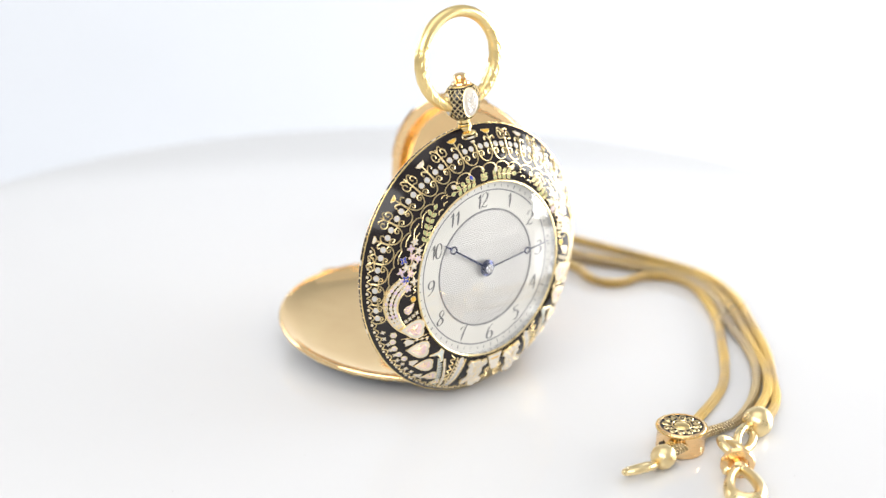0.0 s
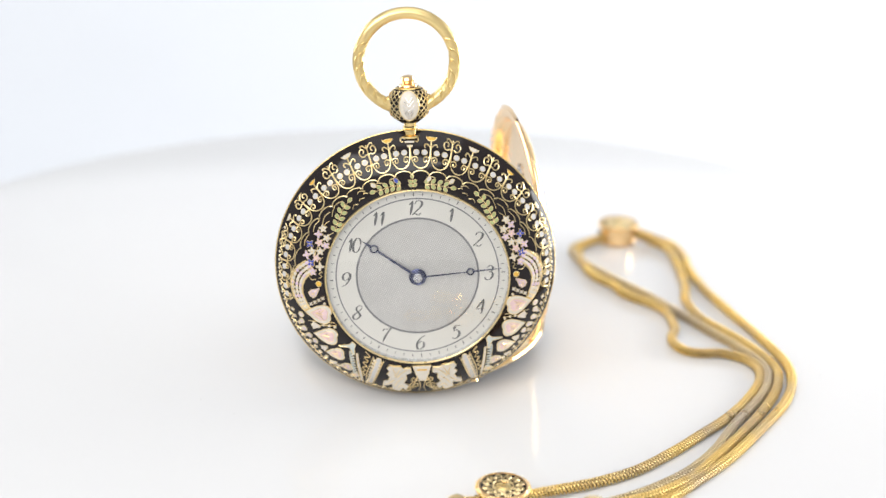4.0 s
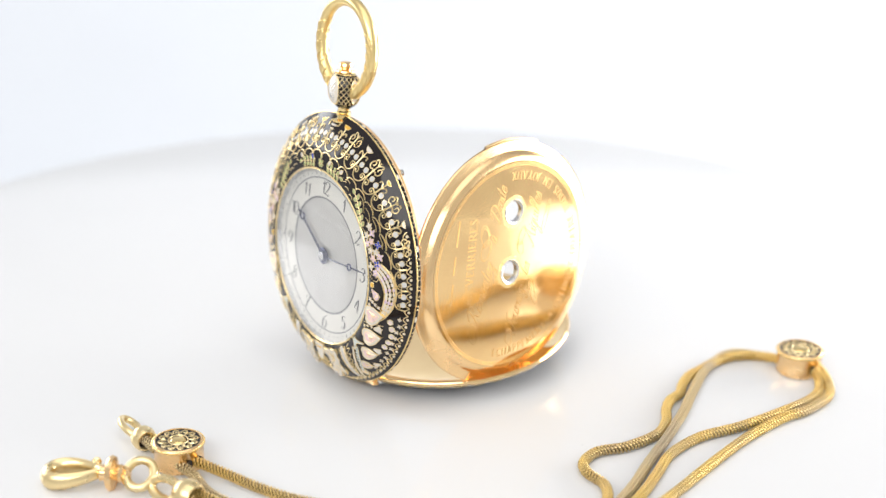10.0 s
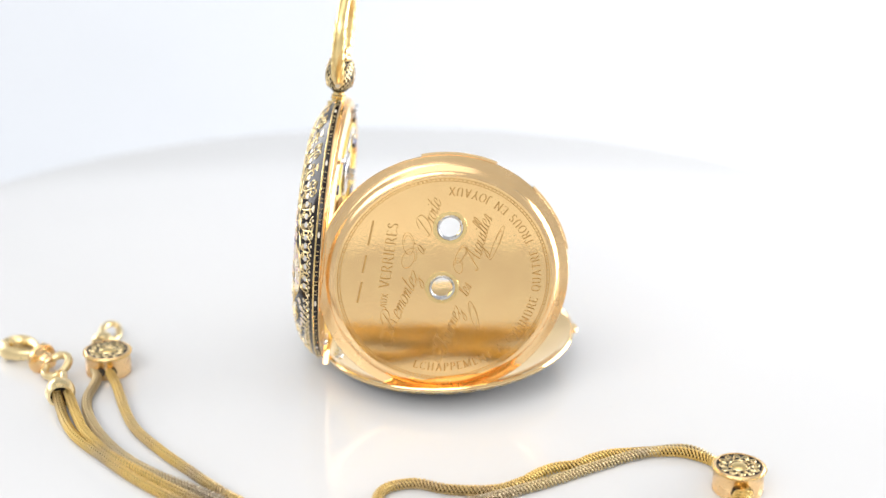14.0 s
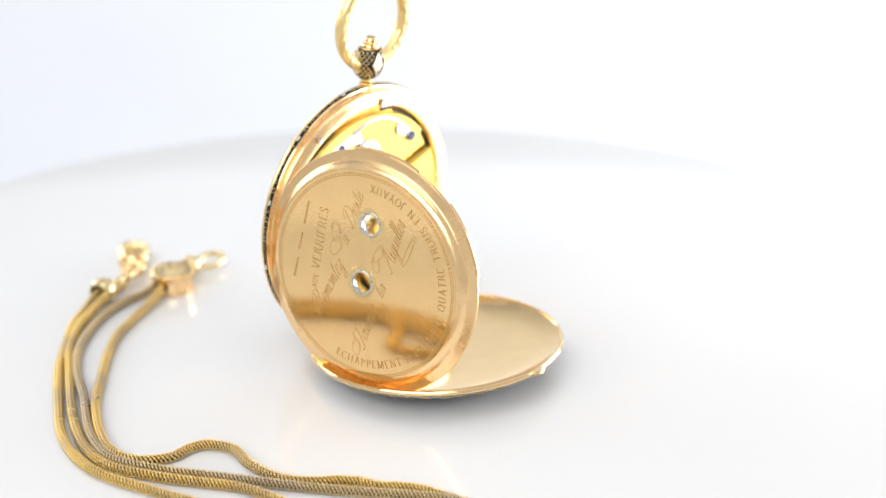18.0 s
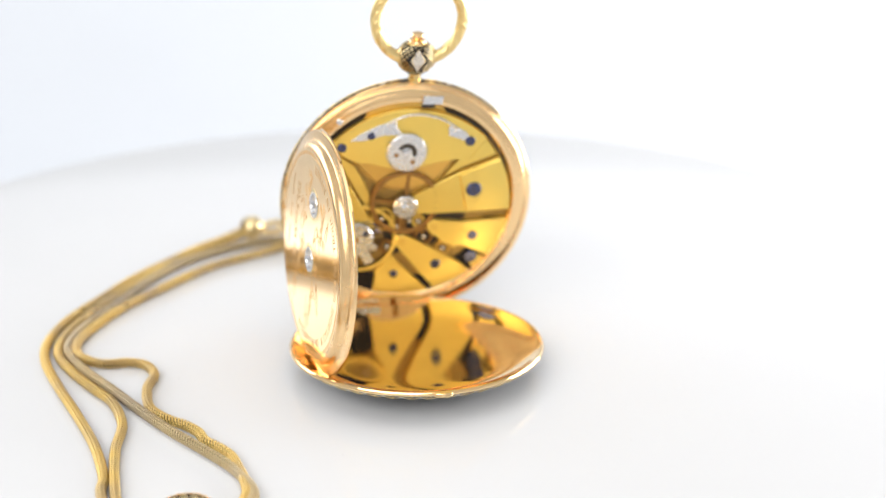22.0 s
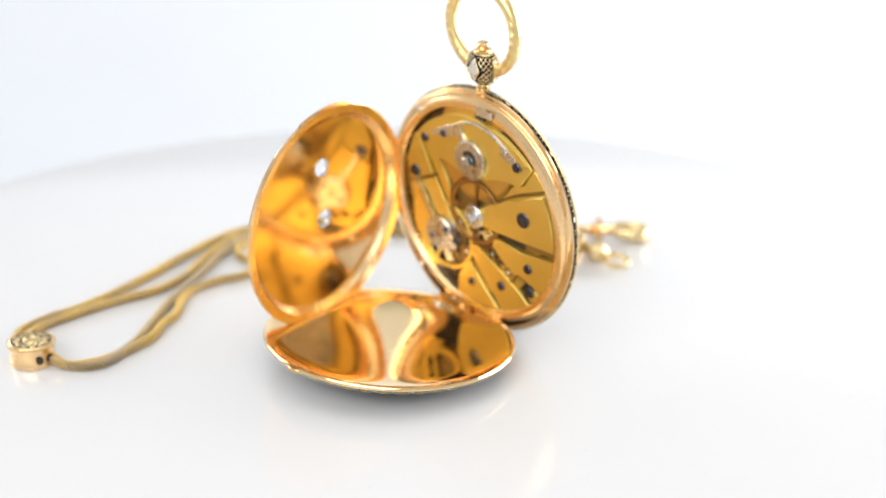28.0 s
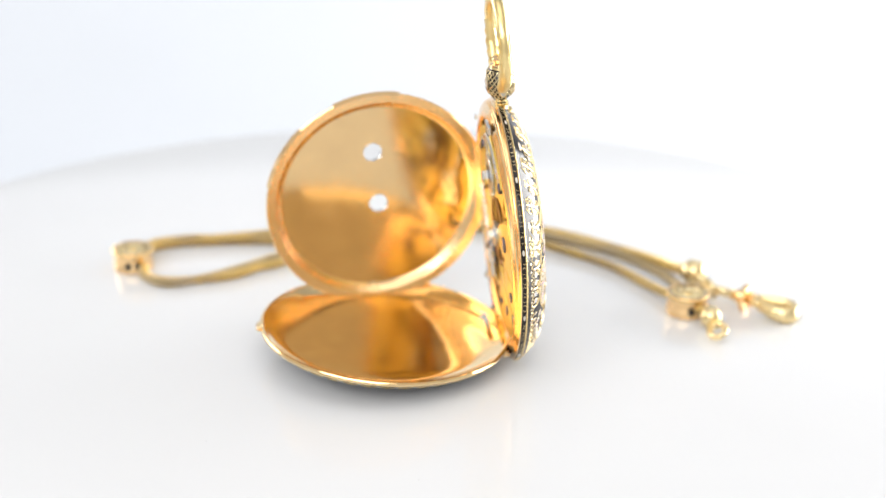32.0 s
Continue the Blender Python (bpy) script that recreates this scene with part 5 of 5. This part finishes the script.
edged("side_plate", [(-16.9, 2.0), (-10.5, 4.6), (-8.4, 0.8), (-5.9, -3.6), (-7.2, -7.2), (-13.8, -10.2), (-16.4, -7.2)], 1.05, "gilt side plate under the regulator")
edged("middle_plate", [(-13.5, 11.4), (-11.8, 9.8), (-9.6, 8.2), (-7.6, 4.6), (-6.4, 0.8), (-5.2, -3.0), (-5.7, -3.3), (-10.2, 5.0)], 0.62, "narrow gilt plate beside the barrel")
edged("flank_plate", arc(18.5, 42, 30, 5) + [(9.2, 6.7), (6.0, 5.0), (8.9, 8.3), (11.0, 8.6)], 0.7, "low gilt plate beside the wedge bridge")
edged("bridge", arc(18.5, 28, -5.5, 12) + [(10.0, -1.9), (1.0, -1.7), (0.9, 1.9), (9.0, 6.0)], 1.25, "gilt wedge bridge")
part("bridge_step", slab(arc(18.45, 27.4, -4.6, 12) + [(10.5, -1.6), (9.1, 5.7)], 1.24, 1.7, 0.2), BRASS, watch, "raised step of the wedge bridge", m=MOVE, smooth=False)
edged("bridge", arc(18.5, -10.5, -36, 8) + [(11.2, -9.2), (9.4, -8.5), (8.4, -9.0), (7.3, -8.0), (6.4, -7.7), (5.6, -6.9), (4.4, -5.9), (3.4, -4.7), (3.6, -3.4), (4.8, -3.0), (10.2, -3.9)], 1.2, "gilt cock with scalloped end")
edged("bridge", arc(18.5, -50, -73, 8) + [(-2.0, -8.0), (-2.3, -7.0), (-1.7, -6.1), (-0.7, -5.8), (0.3, -6.2), (9.9, -12.2)], 1.15, "gilt finger cock")
edged("bottom_plate", arc(18.5, -76, -110, 12) + [(-5.8, -13.2), (-2.9, -9.6), (-1.4, -11.6)], 0.95, "gilt bottom plate")
edged("rim_plate", arc(18.5, -38, -48, 5) + [(10.9, -11.6), (11.8, -10.2)], 1.0, "small gilt plate")
edged("rim_plate", arc(18.4, 184, 246, 16) + [(-9.6, -13.2), (-14.6, -10.6), (-16.9, -7.0)], 0.5, "low gilt plate beside the balance")
for x, y, r, h in ((-11.9, 12.1, 0.85, 1.45), (-6.8, 14.2, 0.7, 1.75), (10.7, 12.4, 0.9, 1.75), (11.7, 2.9, 1.38, 1.7), (11.9, -6.6, 0.9, 1.2), (5.2, -12.1, 0.9, 1.15), (-2.4, -13.7, 0.72, 0.95), (-15.2, 4.7, 1.2, 1.3), (11.8, -11.1, 1.15, 0.95)):
    screw(x, y, r, h)
for x, y in ((-0.9, -7.1), (4.9, -4.6)):
    part("jewel_setting", revolve([(0, 1.1), (0.32, 1.1), (0.36, 1.24), (0.5, 1.26), (0.56, 1.16)], 16), SHADED_BRASS, watch, "small pivot jewel setting", m=MOVE @ pose(x, y, 0))
# regulator and ratchet in steel
part("regulator_plate", slab([(-10.6, 13.4), (-8.6, 14.8), (-5.6, 16.1), (-2.6, 16.9), (-2.0, 15.2), (-1.2, 14.2), (-4.6, 14.2), (-8.4, 13.3)], 1.44, 1.82, 0.08), STEEL, watch, "grey steel regulator plate", m=MOVE, smooth=False)
part("regulator_spring", tube(spline([(-4.1, 16.4, 1.8), (-1.6, 17.5, 1.8), (1.0, 17.9, 1.8), (3.6, 17.5, 1.8), (6.1, 16.5, 1.8), (8.4, 14.9, 1.8)], 0.5), 0.3, 8), STEEL, watch, "curved steel spring arm", m=MOVE)
part("spring_foot", slab([(6.8, 15.7), (8.4, 15.2), (10.1, 14.1), (10.9, 12.5), (9.4, 12.6), (6.9, 13.6)], 1.44, 1.8, 0.1), STEEL, watch, "steel spring foot", m=MOVE, smooth=False)
part("foot_screw", disc(0.34, 1.7, 1.95, 12, 0.05), STEEL, watch, "small steel screw", m=MOVE @ pose(8.1, 14.4, 0))
wheel = part("ratchet_wheel", disc(3.5, 1.4, 1.85, 48, 0.15), STEEL, watch, "bright steel ratchet wheel", m=MOVE @ pose(-0.5, 10.8, 0.15))
part("ratchet_teeth", join([slab([(r * math.cos(a + d), r * math.sin(a + d)) for r, d in ((3.35, -0.05), (3.8, 0.0), (3.35, 0.05))], 1.42, 1.8) for a in [2 * math.pi * i / 40 for i in range(40)]]), STEEL, wheel, smooth=False)
part("click_cut", slab([(1.75 * math.cos(radians(a)), 1.75 * math.sin(radians(a))) for a in range(-30, 170, 20)] + [(0.95 * math.cos(radians(a)), 0.95 * math.sin(radians(a))) for a in range(150, -50, -20)], 1.7, 1.89), DARK, wheel, "dark click cut-out", smooth=False)
for x, y in ((-1.9, -0.4), (1.0, -1.8)):
    part("click_hole", disc(0.42, 1.7, 1.885, 12), DARK_BRASS, wheel, "dark hole", m=pose(x, y, 0))
part("winding_square", slab([(-0.7, -0.7), (0.7, -0.7), (0.7, 0.7), (-0.7, 0.7)], 1.8, 3.0, 0.12), STEEL, wheel, "steel winding square", m=pose(0, 0, 0, 0, 0, 20), smooth=False)
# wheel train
cw = part("centre_wheel", tube(ring_points(5.75, 72, (0, 0, 1.0)), 0.42, 8, closed=True, flat=0.6), DARK_BRASS, watch, "gilt centre wheel with shade put into its colour", m=MOVE @ pose(-0.6, 0.6, 0))
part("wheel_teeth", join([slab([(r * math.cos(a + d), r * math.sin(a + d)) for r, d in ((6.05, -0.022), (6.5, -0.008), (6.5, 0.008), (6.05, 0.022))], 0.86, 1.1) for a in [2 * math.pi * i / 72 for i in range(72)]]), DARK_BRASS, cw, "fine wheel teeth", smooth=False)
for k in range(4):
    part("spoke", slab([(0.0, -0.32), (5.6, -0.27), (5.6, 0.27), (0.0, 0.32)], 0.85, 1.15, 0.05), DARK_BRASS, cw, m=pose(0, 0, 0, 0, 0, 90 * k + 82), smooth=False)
boss = part("centre_boss", disc(2.2, 0.8, 1.85, 32, 0.2), STEEL, watch, "steel centre boss", m=MOVE @ pose(-0.5, -0.1, 0))
part("boss_ring", tube(ring_points(1.35, 28, (0, 0, 1.86)), 0.1, 5, closed=True), STEEL, boss, "turned ring on the boss")
part("setting_square", slab([(-0.62, -0.62), (0.62, -0.62), (0.62, 0.62), (-0.62, 0.62)], 1.7, 3.0, 0.12), STEEL, boss, "steel setting square", m=pose(0, 0, 0, 0, 0, 30), smooth=False)
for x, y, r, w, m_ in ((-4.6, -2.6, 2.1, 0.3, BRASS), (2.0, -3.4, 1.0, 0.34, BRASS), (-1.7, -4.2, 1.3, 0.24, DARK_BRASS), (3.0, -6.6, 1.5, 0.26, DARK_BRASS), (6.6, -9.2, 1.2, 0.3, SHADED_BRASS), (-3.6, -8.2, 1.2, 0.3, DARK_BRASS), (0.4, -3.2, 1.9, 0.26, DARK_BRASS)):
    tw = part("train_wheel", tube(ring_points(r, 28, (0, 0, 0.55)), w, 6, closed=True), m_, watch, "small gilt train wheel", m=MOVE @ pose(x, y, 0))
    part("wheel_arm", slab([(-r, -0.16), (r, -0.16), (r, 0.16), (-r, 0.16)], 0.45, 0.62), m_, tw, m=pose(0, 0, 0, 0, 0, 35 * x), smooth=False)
    part("pinion", disc(0.42, 0.3, 0.9, 14, 0.06), STEEL, tw)
# balance under its cock
part("balance_rim", tube(ring_points(6.3, 72, (0, 0, 0.8)), 0.42, 8, closed=True, flat=0.7), BRASS, watch, "gilt balance wheel rim", m=MOVE @ pose(-8.5, -6.2, 0))
part("balance_arm", slab([(-6.2, -0.4), (6.2, -0.4), (6.2, 0.4), (-6.2, 0.4)], 0.7, 0.95, 0.08), BRASS, watch, "gilt balance arm", m=MOVE @ pose(-8.5, -6.2, 0, 0, 0, 62), smooth=False)
part("balance_spring", tube([((1.2 + 0.1 * i / 6) * math.cos(i * math.pi / 12), (1.2 + 0.1 * i / 6) * math.sin(i * math.pi / 12), 1.05) for i in range(150)], 0.06, 4), BLUE_STEEL, watch, "fine blued balance spring", m=MOVE @ pose(-8.5, -6.2, 0))
cock = part("balance_cock", disc(3.3, 1.3, 1.85, 36, 0.15), STEEL, watch, "pale grey steel balance cock", m=MOVE @ pose(-9.5, -6.0, 0))
part("cock_arm", slab([(-0.55, 2.8), (0.55, 2.8), (0.36, 11.2), (-0.36, 11.2)], 1.35, 1.75, 0.08), STEEL, cock, "steel index arm", m=pose(0, 0, 0, 0, 0, 28), smooth=False)
part("cock_tail", slab([(-0.7, -5.4), (1.0, -5.6), (1.3, -2.7), (-0.7, -2.7)], 1.35, 1.75, 0.08), STEEL, cock, "steel cock foot", m=pose(0, 0, 0, 0, 0, 26), smooth=False)
part("cock_tail", slab([(-0.5, -4.4), (0.5, -4.4), (0.8, -2.7), (-0.8, -2.7)], 1.35, 1.7, 0.08), STEEL, cock, "steel cock foot", m=pose(0, 0, 0, 0, 0, 62), smooth=False)
for x, y in ((-1.9, -0.9), (1.8, 1.2)):
    part("cock_screw", disc(0.55, 1.7, 2.05, 16, 0.1), BLUE_STEEL, cock, "small blued screw", m=pose(x, y, 0))
part("end_stone", disc(0.65, 1.7, 2.0, 16, 0.15), DARK_BRASS, cock, "brown end stone")
# catch and screws on the case back
part("case_catch", slab([(-1.9, -0.8), (1.6, -0.9), (1.8, 0.5), (-1.7, 0.75)], -0.1, 0.35, 0.08), STEEL, watch, "grey steel case catch", m=UNROLL @ pose(-4.2, 20.4, -5.2, 0, 180, 0))
part("catch_slot", slab([(-1.2, -0.35), (1.2, -0.4), (1.2, 0.2), (-1.2, 0.2)], -0.1, 0.2), DARK, watch, "dark catch slot", m=UNROLL @ pose(-3.3, 19.3, -5.25, 0, 180, 0), smooth=False)
for x, y in ((12.0, 17.0), (14.2, -14.2)):
    part("case_screw", disc(0.55, -0.2, 0.3, 16, 0.08), STEEL, watch, "small steel case screw", m=UNROLL @ pose(x, y, -5.3, 0, 180, 0))


# ---- the chain ----
chain = thing("watch_chain", Matrix.Identity(4), "long woven gold cord chain with enamel sliders and swivel clasp", "chain")
CORD_R = 0.84


BEAD = np.array([(-1, 0, 0), (1, 0, 0)] + [(x, math.cos(k * math.pi / 2 + 0.785) * 0.92, math.sin(k * math.pi / 2 + 0.785) * 0.92) for x in (-0.55, 0.55) for k in range(4)])
BEAD_FACES = [(0, 2 + (k + 1) % 4, 2 + k) for k in range(4)] + [(2 + k, 2 + (k + 1) % 4, 6 + (k + 1) % 4, 6 + k) for k in range(4)] + [(1, 6 + k, 6 + (k + 1) % 4) for k in range(4)]


def cord(pts, fill):
    """A woven cord: columns of short flat links, staggered, round a core darkened as gap shade."""
    pitch, cols = 0.62, 8
    line = spline([(*p[:2], CORD_R + 0.02 + (p[2] if len(p) > 2 else 0)) for p in pts], pitch / 2)
    verts, faces = [], []
    for i, (q, t, s, u) in enumerate(frames_along(line)):
        for c in range(i % 2, cols, 2):
            a = 2 * math.pi * c / cols
            o = s * math.cos(a) + u * math.sin(a)
            d = (t.cross(o) + t * (0.5 if c % 2 else 0.1)).normalized()
            basis = np.array([d * 0.36, d.cross(o) * 0.22, o * 0.23])
            n = len(verts)
            verts.extend((BEAD @ basis + np.array(q + o * (CORD_R - 0.17))) * 0.001)
            faces.extend([tuple(n + k for k in f) for f in BEAD_FACES])
    mesh = bpy.data.meshes.new("cord")
    mesh.from_pydata([tuple(v) for v in verts], [], faces)
    mesh.materials.append(fill)
    mesh.shade_smooth()
    ob = part("cord", None, None, chain, "woven gold cord strand", mesh=mesh)
    part("core", tube(line[::2], CORD_R - 0.25, 10), CORD_GAP, ob, "cord core darkened as painted shade in the gaps")
    return ob


CORDS = (
    [(37.9, 55.5, 1.0), (41.4, 55.7, 0.8), (45.7, 54.0), (48.7, 50.7), (50.5, 44.2), (50.5, 39.9), (52.7, 30.4), (56.6, 19.8), (60.7, 9.7), (63.9, 0.1), (64.2, -7.0), (61.9, -15.3), (56.9, -24.4), (50.8, -34.3), (44.7, -42.0), (39.7, -47.8), (35.0, -51.4, 0.3), (29.3, -54.7, 1.6)],
    [(37.9, 54.2, 1.0), (41.4, 54.5, 0.8), (44.8, 52.7), (47.4, 49.1), (48.6, 42.8), (49.4, 32.1), (49.0, 24.0), (51.1, 16.5), (54.8, 11.1), (58.6, 5.3), (61.9, -1.9), (61.6, -8.9), (58.8, -16.5), (54.5, -24.7), (49.4, -33.2), (44.9, -40.3, 0.2), (39.4, -46.1, 0.5), (34.1, -49.7, 0.9), (28.2, -53.2, 1.6)],
    [(39.0, 53.8, 1.0), (36.0, 52.7, 0.8), (31.7, 51.6), (28.1, 47.0), (30.7, 39.8), (35.9, 32.9), (41.3, 26.5), (46.9, 18.8), (51.7, 11.7), (56.5, 4.9), (60.3, -2.8), (59.8, -8.9), (57.4, -15.1), (52.6, -23.8), (48.8, -32.0), (44.3, -38.6), (38.5, -44.2), (32.6, -48.2), (27.3, -50.3), (21.4, -50.7, 0.4), (17.0, -52.7, 1.2), (9.6, -54.0, 1.6)],
    [(39.0, 52.6, 1.0), (35.7, 52.4, 0.8), (31.4, 51.2), (29.2, 46.7), (29.6, 42.0), (30.6, 38.4), (31.6, 35.2), (33.6, 32.3), (35.7, 30.2), (36.9, 27.3), (39.2, 24.7), (42.2, 22.4), (45.0, 18.5), (45.9, 12.0), (45.0, 7.1), (46.6, 3.3), (49.5, 2.0), (53.8, 2.2), (58.1, -0.8), (59.1, -5.9), (57.1, -12.1), (52.6, -20.2), (46.3, -28.1), (42.0, -33.2), (36.4, -38.9), (30.3, -42.9), (23.1, -46.7, 0.4), (16.9, -50.6, 1.2), (9.8, -53.0, 1.6)])
for line, fill in zip(CORDS, (CORD, CORD, GREY_CORD, CORD)):
    cord(line, fill)


def slider(at, turn):
    """A drum with a milled edge and a flower in gold on dark enamel."""
    s = part("slider", revolve([(0, 0.05), (3.5, 0.05), (3.8, 0.2), (3.85, 0.5), (3.78, 0.75), (3.78, 3.45), (3.9, 3.6), (3.95, 3.8), (3.85, 4.05), (3.6, 4.25), (3.42, 4.25), (3.38, 4.1), (0, 4.1)], 72), CASE_GOLD, chain, "round gold slider", m=pose(at[0], at[1], 0, 0, 0, turn))
    part("enamel_top", revolve([(1.2, 4.0), (1.25, 4.14), (3.36, 4.14), (3.4, 4.0)], 48), ENAMEL, s, "black enamel ring")
    part("boss", revolve([(0, 4.42), (0.7, 4.36), (1.15, 4.2), (1.3, 4.05)], 32), GOLD, s, "domed gold centre")
    part("boss_ring", tube(ring_points(1.5, 36, (0, 0, 4.16)), 0.12, 6, closed=True), PALE_GOLD, s)
    first = None
    for k in range(12):
        m = pose(0, 0, 0, 0, 0, 30 * k)
        if first is None:
            petal = [tube(spline([(1.75, -0.3, 4.16), (2.3, -0.45, 4.17), (2.85, -0.3, 4.17), (3.0, 0.0, 4.17), (2.85, 0.3, 4.17), (2.3, 0.45, 4.17), (1.75, 0.3, 4.16)], 0.2), 0.12, 5), disc(0.22, 4.1, 4.2, 8, 0.03, (2.4, 0))]
            first = part("petal", join(petal), PALE_GOLD, s, "gold petal", m=m)
        else:
            part("petal", None, None, s, "gold petal", m=m, mesh=first.data)
    mills = []
    for k in range(60):
        a = 2 * math.pi * k / 60
        b = bmesh.new()
        bmesh.ops.create_icosphere(b, subdivisions=1, radius=0.24, matrix=Matrix.Translation((3.88 * math.cos(a), 3.9 * math.sin(a), 3.88)))
        mills.append(b)
    tagged(part("milled_edge", join(mills), GOLD, s, "milled gold edge"), kind="stuff")
    for hx in (-1, 1):
        for hy in (-0.95, 0.95):
            part("cord_hole", revolve([(0, 0.06), (0.66, 0.06), (0.72, 0.0)], 20), DARK, s, "dark cord hole", m=pose(hx * 3.76, hy, 1.75, 0, 90 * hx, 0))
    return s


slider((16.1, -50.5), 16)
slider((37.5, 54.5), 8)


def along(p, q):
    """Pose at p with z towards q."""
    d = Vector(q) - Vector(p)
    return Matrix.Translation(p) @ d.to_track_quat("Z", "Y").to_matrix().to_4x4()


DOME = [(0, 2.6), (0.9, 2.5), (1.8, 2.0), (2.3, 1.2), (2.45, 0.3), (2.25, -0.8), (1.95, -1.4), (1.65, -1.45), (1.8, 0.2), (1.5, 1.4), (0, 1.9)]
# bead cap and loop behind the first slider
cap_a = part("end_cap", revolve([(r * 0.8, z * 0.8) for r, z in DOME], 40), PALE_GOLD, chain, "round polished gold end cap", m=along((9.8, -53.7, 2.1), (4.0, -54.0, 2.0)))
part("cap_hollow", revolve([(0, 0.15), (1.5, 0.1)], 28), DARK, cap_a, "dark cap opening")
part("end_loop", tube([(4.7 + 2.7 * math.cos(a), -54.0 - 1.3 * math.sin(a), 1.75 + 0.65 * math.sin(a) - 0.2 * math.cos(a)) for a in [2 * math.pi * i / 40 for i in range(40)]], 0.58, 10, closed=True, up=(0, 0.45, 0.9)), PALE_GOLD, chain, "gold end loop")
# cap with two cords, link, swivel and clasp
CAP_C, CLASP = Vector((29.3, -54.0, 2.5)), Vector((11.6, -70.2, 1.6))
way = (Vector((22.2, -57.0, 2.2)) - CAP_C).normalized()
cap_c = part("end_cap", revolve(DOME, 40), PALE_GOLD, chain, "round polished gold end cap", m=along(CAP_C, CAP_C + way))
part("cap_hollow", revolve([(0, 0.2), (1.9, 0.15)], 28), DARK, cap_c, "dark cap opening")
side = way.cross(Vector((0, 0, 1))).normalized()
c1 = CAP_C + way * 4.9
part("link", tube([c1 + way * 2.9 * math.cos(a) + (side * 0.5 + Vector((0, 0, 0.87))) * 1.5 * math.sin(a) - Vector((0, 0, 0.6)) for a in [2 * math.pi * i / 36 for i in range(36)]], 0.68, 10, closed=True, up=tuple(side)), PALE_GOLD, chain, "oval gold link")
SW = Vector((17.7, -61.4, 2.3))
way2 = (CLASP - SW)
way2.z = 0
way2.normalize()
side2 = way2.cross(Vector((0, 0, 1))).normalized()
c2 = SW - way2 * 4.0
part("swivel_ring", tube([c2 + (side2 * 0.86 + Vector((0, 0, 0.5))) * 2.35 * math.cos(a) + way2 * 2.1 * math.sin(a) + Vector((0, 0, 0.1)) for a in [2 * math.pi * i / 40 for i in range(40)]], 0.68, 10, closed=True, up=(0, 0, 1)), PALE_GOLD, chain, "gold swivel ring")
part("swivel", revolve([(0, -2.6), (0.9, -2.5), (1.1, -2.1), (0.8, -1.7), (1.25, -1.4), (1.4, -1.0), (1.2, -0.6), (1.5, -0.4), (2.5, -0.15), (2.7, 0.3), (2.45, 0.75), (1.6, 0.9), (1.5, 0.6), (1.0, 0.5), (1.15, 1.3), (1.3, 1.9), (0.9, 2.4), (0, 2.5)], 36), CASE_GOLD, chain, "turned rosy gold swivel collar", m=along(SW, SW + way2))
hook = []
base = SW + way2 * 2.2
for i in range(49):
    k = i / 48
    a = math.pi * 2 * k
    f = way2 * (3.9 - 3.9 * math.cos(a)) + side2 * (2.75 * math.sin(a) * (1 - 0.28 * math.cos(a) - 0.2)) + Vector((0, 0, -0.9 * (1 - math.cos(a)) / 2 + 0.1))
    hook.append(base + f)
part("clasp_hook", tube(spline(hook, 0.3), lambda k: 0.62 + 0.42 * math.sin(math.pi * k) ** 1.5, 12, up=(0, 0, 1), flat=1.45), PALE_GOLD, chain, "pear-shaped gold clasp hook")
part("clasp_knob", revolve([(0, -0.3), (0.45, -0.2), (0.5, 0.3), (0.75, 0.6), (0.6, 1.0), (0, 1.1)], 16), PALE_GOLD, chain, "small gold clasp knob", m=along(base + way2 * 0.9 + side2 * 1.7 + Vector((0, 0, 0.3)), base + way2 * 0.9 + side2 * 3.0 + Vector((0, 0, 0.6))))


# ---- the turning ----
def motions():
    rest = [(o, o.matrix_world.copy()) for o in (turntable, watch, chain)]
    for o, m in rest:
        walk(o, [(i * 0.5, pose(0, 0, 0, 0, 0, turned(i * 0.5)) @ m) for i in range(65)])


motions()
